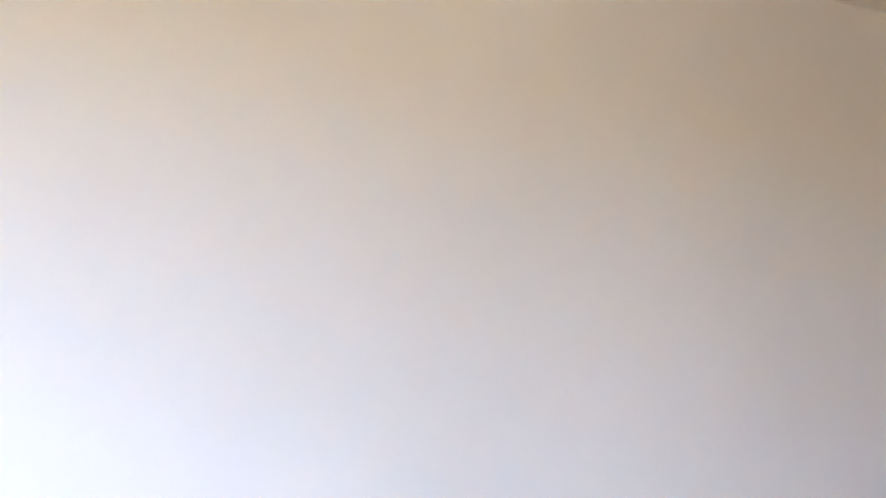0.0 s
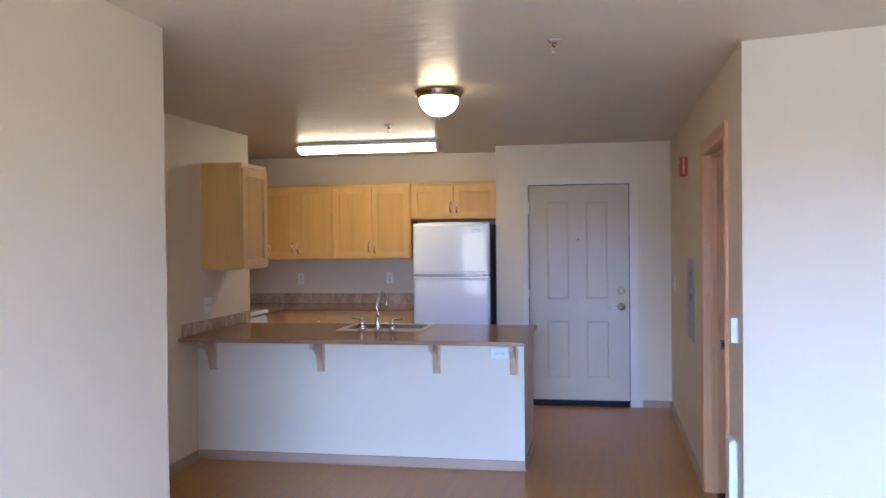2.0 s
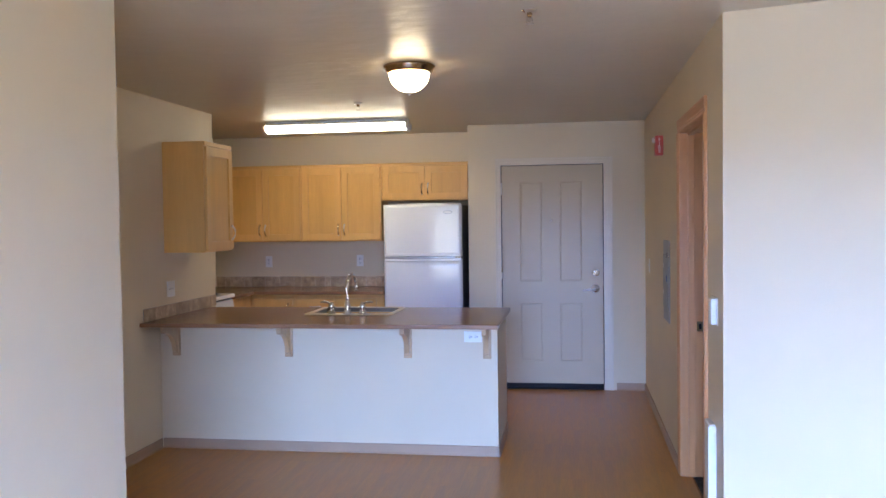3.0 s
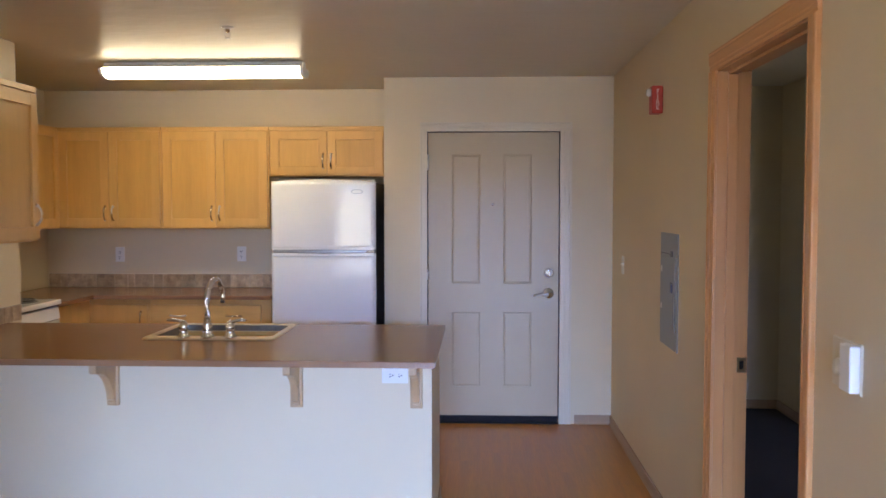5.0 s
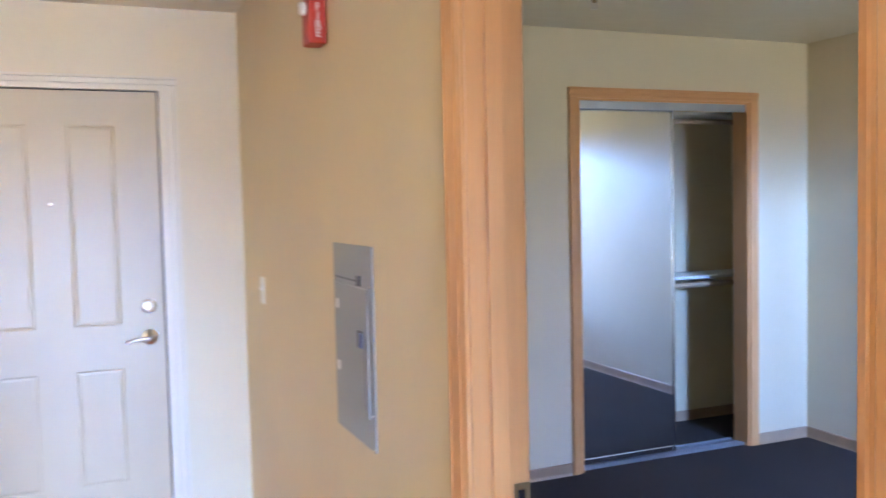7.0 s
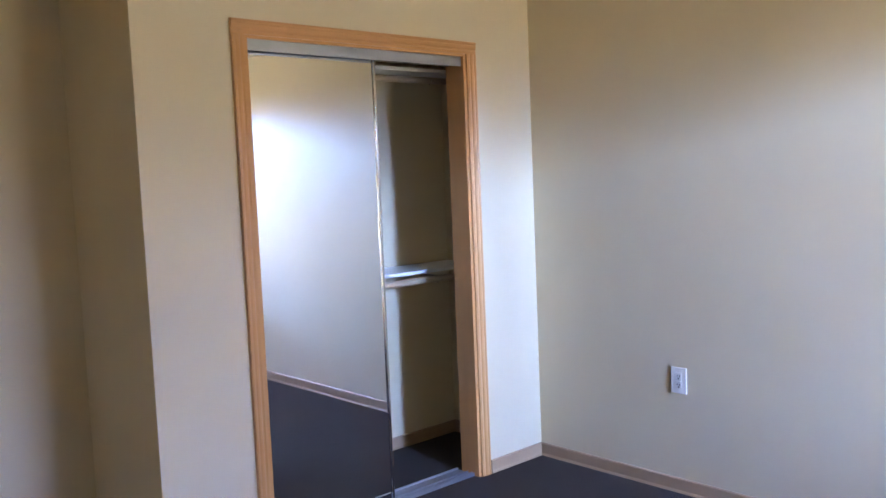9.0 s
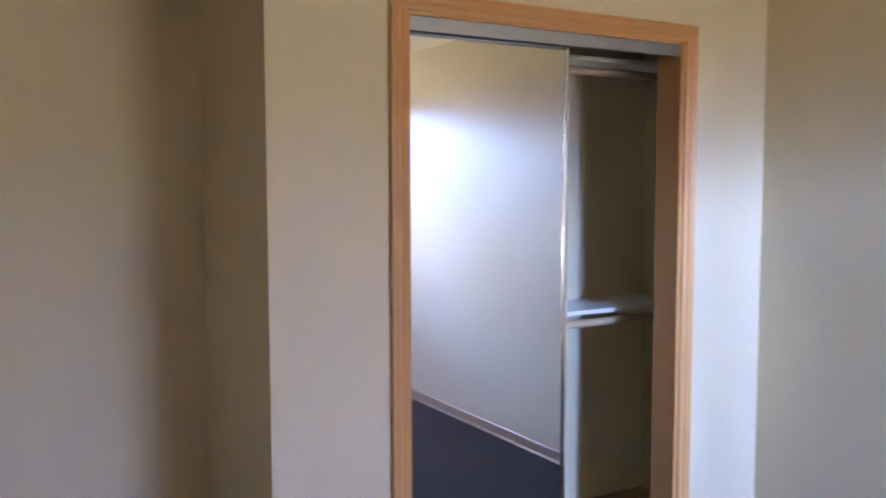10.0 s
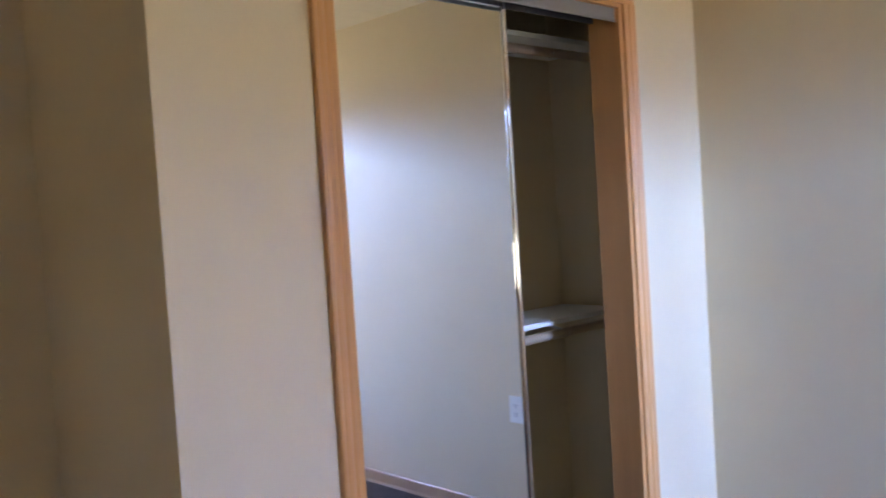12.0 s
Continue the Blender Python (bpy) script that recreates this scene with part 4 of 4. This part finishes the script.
th = thing("thermostat", (4.34, Y_HALL, 1.07), "white thermostat box on an ivory plate with a round dial", "thermostat")
part("wall_plate", boxed(4.262, 4.430, Y_HALL, Y_HALL + 0.006, 1.070, 1.196, bevel=0.002), IVORY, th, "ivory wall plate")
part("case", boxed(4.262, 4.326, Y_HALL + 0.006, Y_HALL + 0.032, 1.076, 1.192, bevel=0.004), PLASTIC, th)
part("dial", turned([(0.021, 0.0), (0.021, 0.010), (0.018, 0.014), (0.0, 0.014)], (4.378, Y_HALL + 0.006, 1.122), "y", 24), PLASTIC, th, "round white dial")
ht = thing("wall_heater", (4.38, Y_HALL, 0.12), "white wall heater low beside the doorway", "heater")
part("case", boxed(4.325, 4.465, Y_HALL, Y_HALL + 0.032, 0.16, 0.61, bevel=0.009, seg=3), IVORY, ht)
# Whiter plate added so the window-facing side looks daylit beside the ivory front.
part("lit_side", boxed(4.318, 4.326, Y_HALL, Y_HALL + 0.036, 0.15, 0.60, bevel=0.002), PLASTIC, ht, "white plate for the heater's daylit side")
for k in range(7):
    part("louvre", boxed(4.35, 4.44, Y_HALL + 0.0318, Y_HALL + 0.035, 0.22 + 0.045 * k, 0.226 + 0.045 * k, bevel=0.001), IVORY, ht)


def sprinkler(x, y, label):
    s = thing("sprinkler", (x, y, H), label, "sprinkler", "ceiling sprinklers")
    part("escutcheon", turned([(0.032, 0.0), (0.031, -0.004), (0.022, -0.010), (0.014, -0.012)], (x, y, H), "z", 24), NICKEL, s)
    part("body", turned([(0.011, -0.010), (0.011, -0.026), (0.008, -0.030)], (x, y, H), "z", 12), BRASSY, s)
    for d in (-1, 1):
        part("arm", tube([(x, y + d * 0.009, H - 0.028), (x, y + d * 0.013, H - 0.040), (x, y + d * 0.004, H - 0.056)], 0.0025, 6), NICKEL, s)
    part("deflector", turned([(0.017, -0.056), (0.018, -0.058), (0.0, -0.059)], (x, y, H), "z", 16), NICKEL, s)


sprinkler(3.92, 0.18, "nickel pendent fire sprinkler on the living room ceiling")
sprinkler(6.47, 1.56, "nickel pendent fire sprinkler near the kitchen light")
sprinkler(7.40, -2.10, "nickel pendent fire sprinkler on the bedroom ceiling")

dl = thing("ceiling_lamp", (5.065, 0.91, H), "lit frosted dome ceiling lamp with a nickel rim", "ceiling lamp")
part("pan", turned([(0.138, 0.0), (0.146, -0.006), (0.146, -0.014), (0.134, -0.024), (0.134, -0.032), (0.118, -0.046), (0.110, -0.044)], (5.065, 0.91, H), "z", 48), BRASSY, dl, "bronzed nickel rim")
prof = [(0.114 * math.cos(radians(a)), -0.045 - 0.107 * math.sin(radians(a))) for a in range(0, 90, 8)] + [(0.004, -0.152)]
part("shade", turned(prof, (5.065, 0.91, H), "z", 48), DOME, dl, "lit frosted glass dome")
part("finial", turned([(0.016, -0.150), (0.014, -0.155), (0.007, -0.160), (0.009, -0.166), (0.0, -0.172)], (5.065, 0.91, H), "z", 16), NICKEL, dl)

fl = thing("fluorescent_fixture", (7.545, 2.02, H), "lit fluorescent ceiling fixture with a wraparound diffuser", "ceiling light")
LY0, LY1 = 1.382, 2.658
out = [(7.455, 2.392), (7.449, 2.378), (7.453, 2.362), (7.470, 2.348), (7.505, 2.338), (7.545, 2.335), (7.585, 2.338), (7.620, 2.348), (7.637, 2.362), (7.641, 2.378), (7.635, 2.392)]
part("diffuser", prism(out, "y", LY0 + 0.022, LY1 - 0.022), TUBE, fl, "lit ribbed acrylic diffuser")
part("tray", boxed(7.443, 7.647, LY0 + 0.0225, LY1 - 0.0225, 2.3925, 2.396, bevel=0.001), PLASTIC, fl)
part("housing", boxed(7.500, 7.590, LY0 + 0.01, LY1 - 0.01, 2.3965, H, bevel=0.001), PLASTIC, fl)
for x in (7.4395, 7.6505):
    part("edge_rail", boxed(x - 0.003, x + 0.003, LY0 + 0.0225, LY1 - 0.0225, 2.3925, 2.3985), ALU, fl, "thin grey edge rail")
for a in (LY0, LY1 - 0.0215):
    o2 = [(7.545 + (p - 7.545) * 1.03, 2.3935 - (2.3935 - q) * 1.05) for p, q in out]
    part("end_cap", prism(o2, "y", a, a + 0.0215), PLASTIC, fl, "white end cap")

# ---- closet inside ----
for z, kind in ((1.009, "lower"), (2.045, "upper")):
    s = solid("closet_shelf", boxed(8.452, 8.739, Y_S + 0.001, Y_CLS - T - 0.001, z - 0.019, z, bevel=0.002), MELAMINE, "white melamine closet shelf, " + kind + " one", "shelf", "closet shelves", origin=(8.6, -3.07, z))
    r = thing("closet_rod", (8.47, -3.07, z - 0.06), "pale wooden hanging rod under the " + kind + " shelf", "rod", "closet rods")
    part("rod", turned([(0.0165, Y_S + 0.001), (0.0165, Y_CLS - T - 0.001)], (8.470, 0, z - 0.058), "y", 16), ROD, r)
    for yy in (-2.75, -3.72):
        part("hook_bracket", tube([(8.73, yy, z - 0.021), (8.60, yy, z - 0.03), (8.49, yy, z - 0.046), (8.470, yy, z - 0.076), (8.452, yy, z - 0.058)], 0.004, 6), NICKEL, r)


# ---- backsplash tiles and floor planks (pieces) ----
def splash(label, along, fixed, a, b, z0, z1, out):
    """A strip of stone tiles with narrow border tiles, each its own piece, on a grout bed."""
    bed = bmesh.new()
    if along == "x":
        box(bed, a, b, fixed - 0.005, fixed, z0, z1)
    else:
        box(bed, fixed - 0.005, fixed, a, b, z0, z1)
    base = solid("tile_backsplash", bed, GROUT, label, "backsplash", origin=(a, fixed, z0) if along == "x" else (fixed, a, z0))
    rnd = random.Random(5)
    p = a
    k = 0
    while p < b - 0.02:
        w = min((0.150, 0.055, 0.104, 0.150, 0.075)[k % 5], b - p)
        q = rnd.uniform(0.0, 0.0012)
        if along == "x":
            bm = boxed(p + 0.0012, p + w - 0.0012, fixed - 0.011 - q, fixed - 0.004, z0 + 0.001, z1 - 0.001, bevel=0.0015, seg=1)
        else:
            bm = boxed(fixed - 0.011 - q, fixed - 0.004, p + 0.0012, p + w - 0.0012, z0 + 0.001, z1 - 0.001, bevel=0.0015, seg=1)
        part("tile", bm, TILE, base)
        p += w
        k += 1


splash("mottled brown stone tile strip beside the breakfast bar", "x", Y_KIT, 5.665, 6.835, 0.9015, 0.988, -1)
splash("mottled brown stone tile strip on the kitchen back wall", "y", X_BACK, 1.775, Y_RANGE - 0.012, 0.9015, 1.005, -1)

PW, PL = 0.195, 1.21
cache = {}


def plank(x0, x1, y0, y1):
    key = (round(x1 - x0, 3), round(y1 - y0, 3))
    if key not in cache:
        lx, ly = key
        cache[key] = mesh_of("plank", boxed(0.0, lx, 0.0, ly, -0.0088, 0.0), PLANK, (0, 0, 0))
    ob = new("plank", cache[key])
    ob.parent = floor
    ob.location = (x0, y0, 0)


rnd = random.Random(11)
row = 0
y = Y_LS
while y < Y_RANGE - 0.001:
    y1 = min(y + PW, Y_RANGE)
    off = [0.0, 0.41, 0.83, 0.2, 0.62, 1.03][row % 6]
    lim = X_BACK if y > -0.7 else X_BW
    x = X_W - off
    while x < lim:
        a, b = max(x, X_W if y < Y_LEFT else X_LEFT), min(x + PL, lim)
        if y1 <= -0.66 and a > X_HALL + 0.1:
            break
        if b - a > 0.03:
            plank(a, b, y, y1)
        x += PL
    y = y1
    row += 1
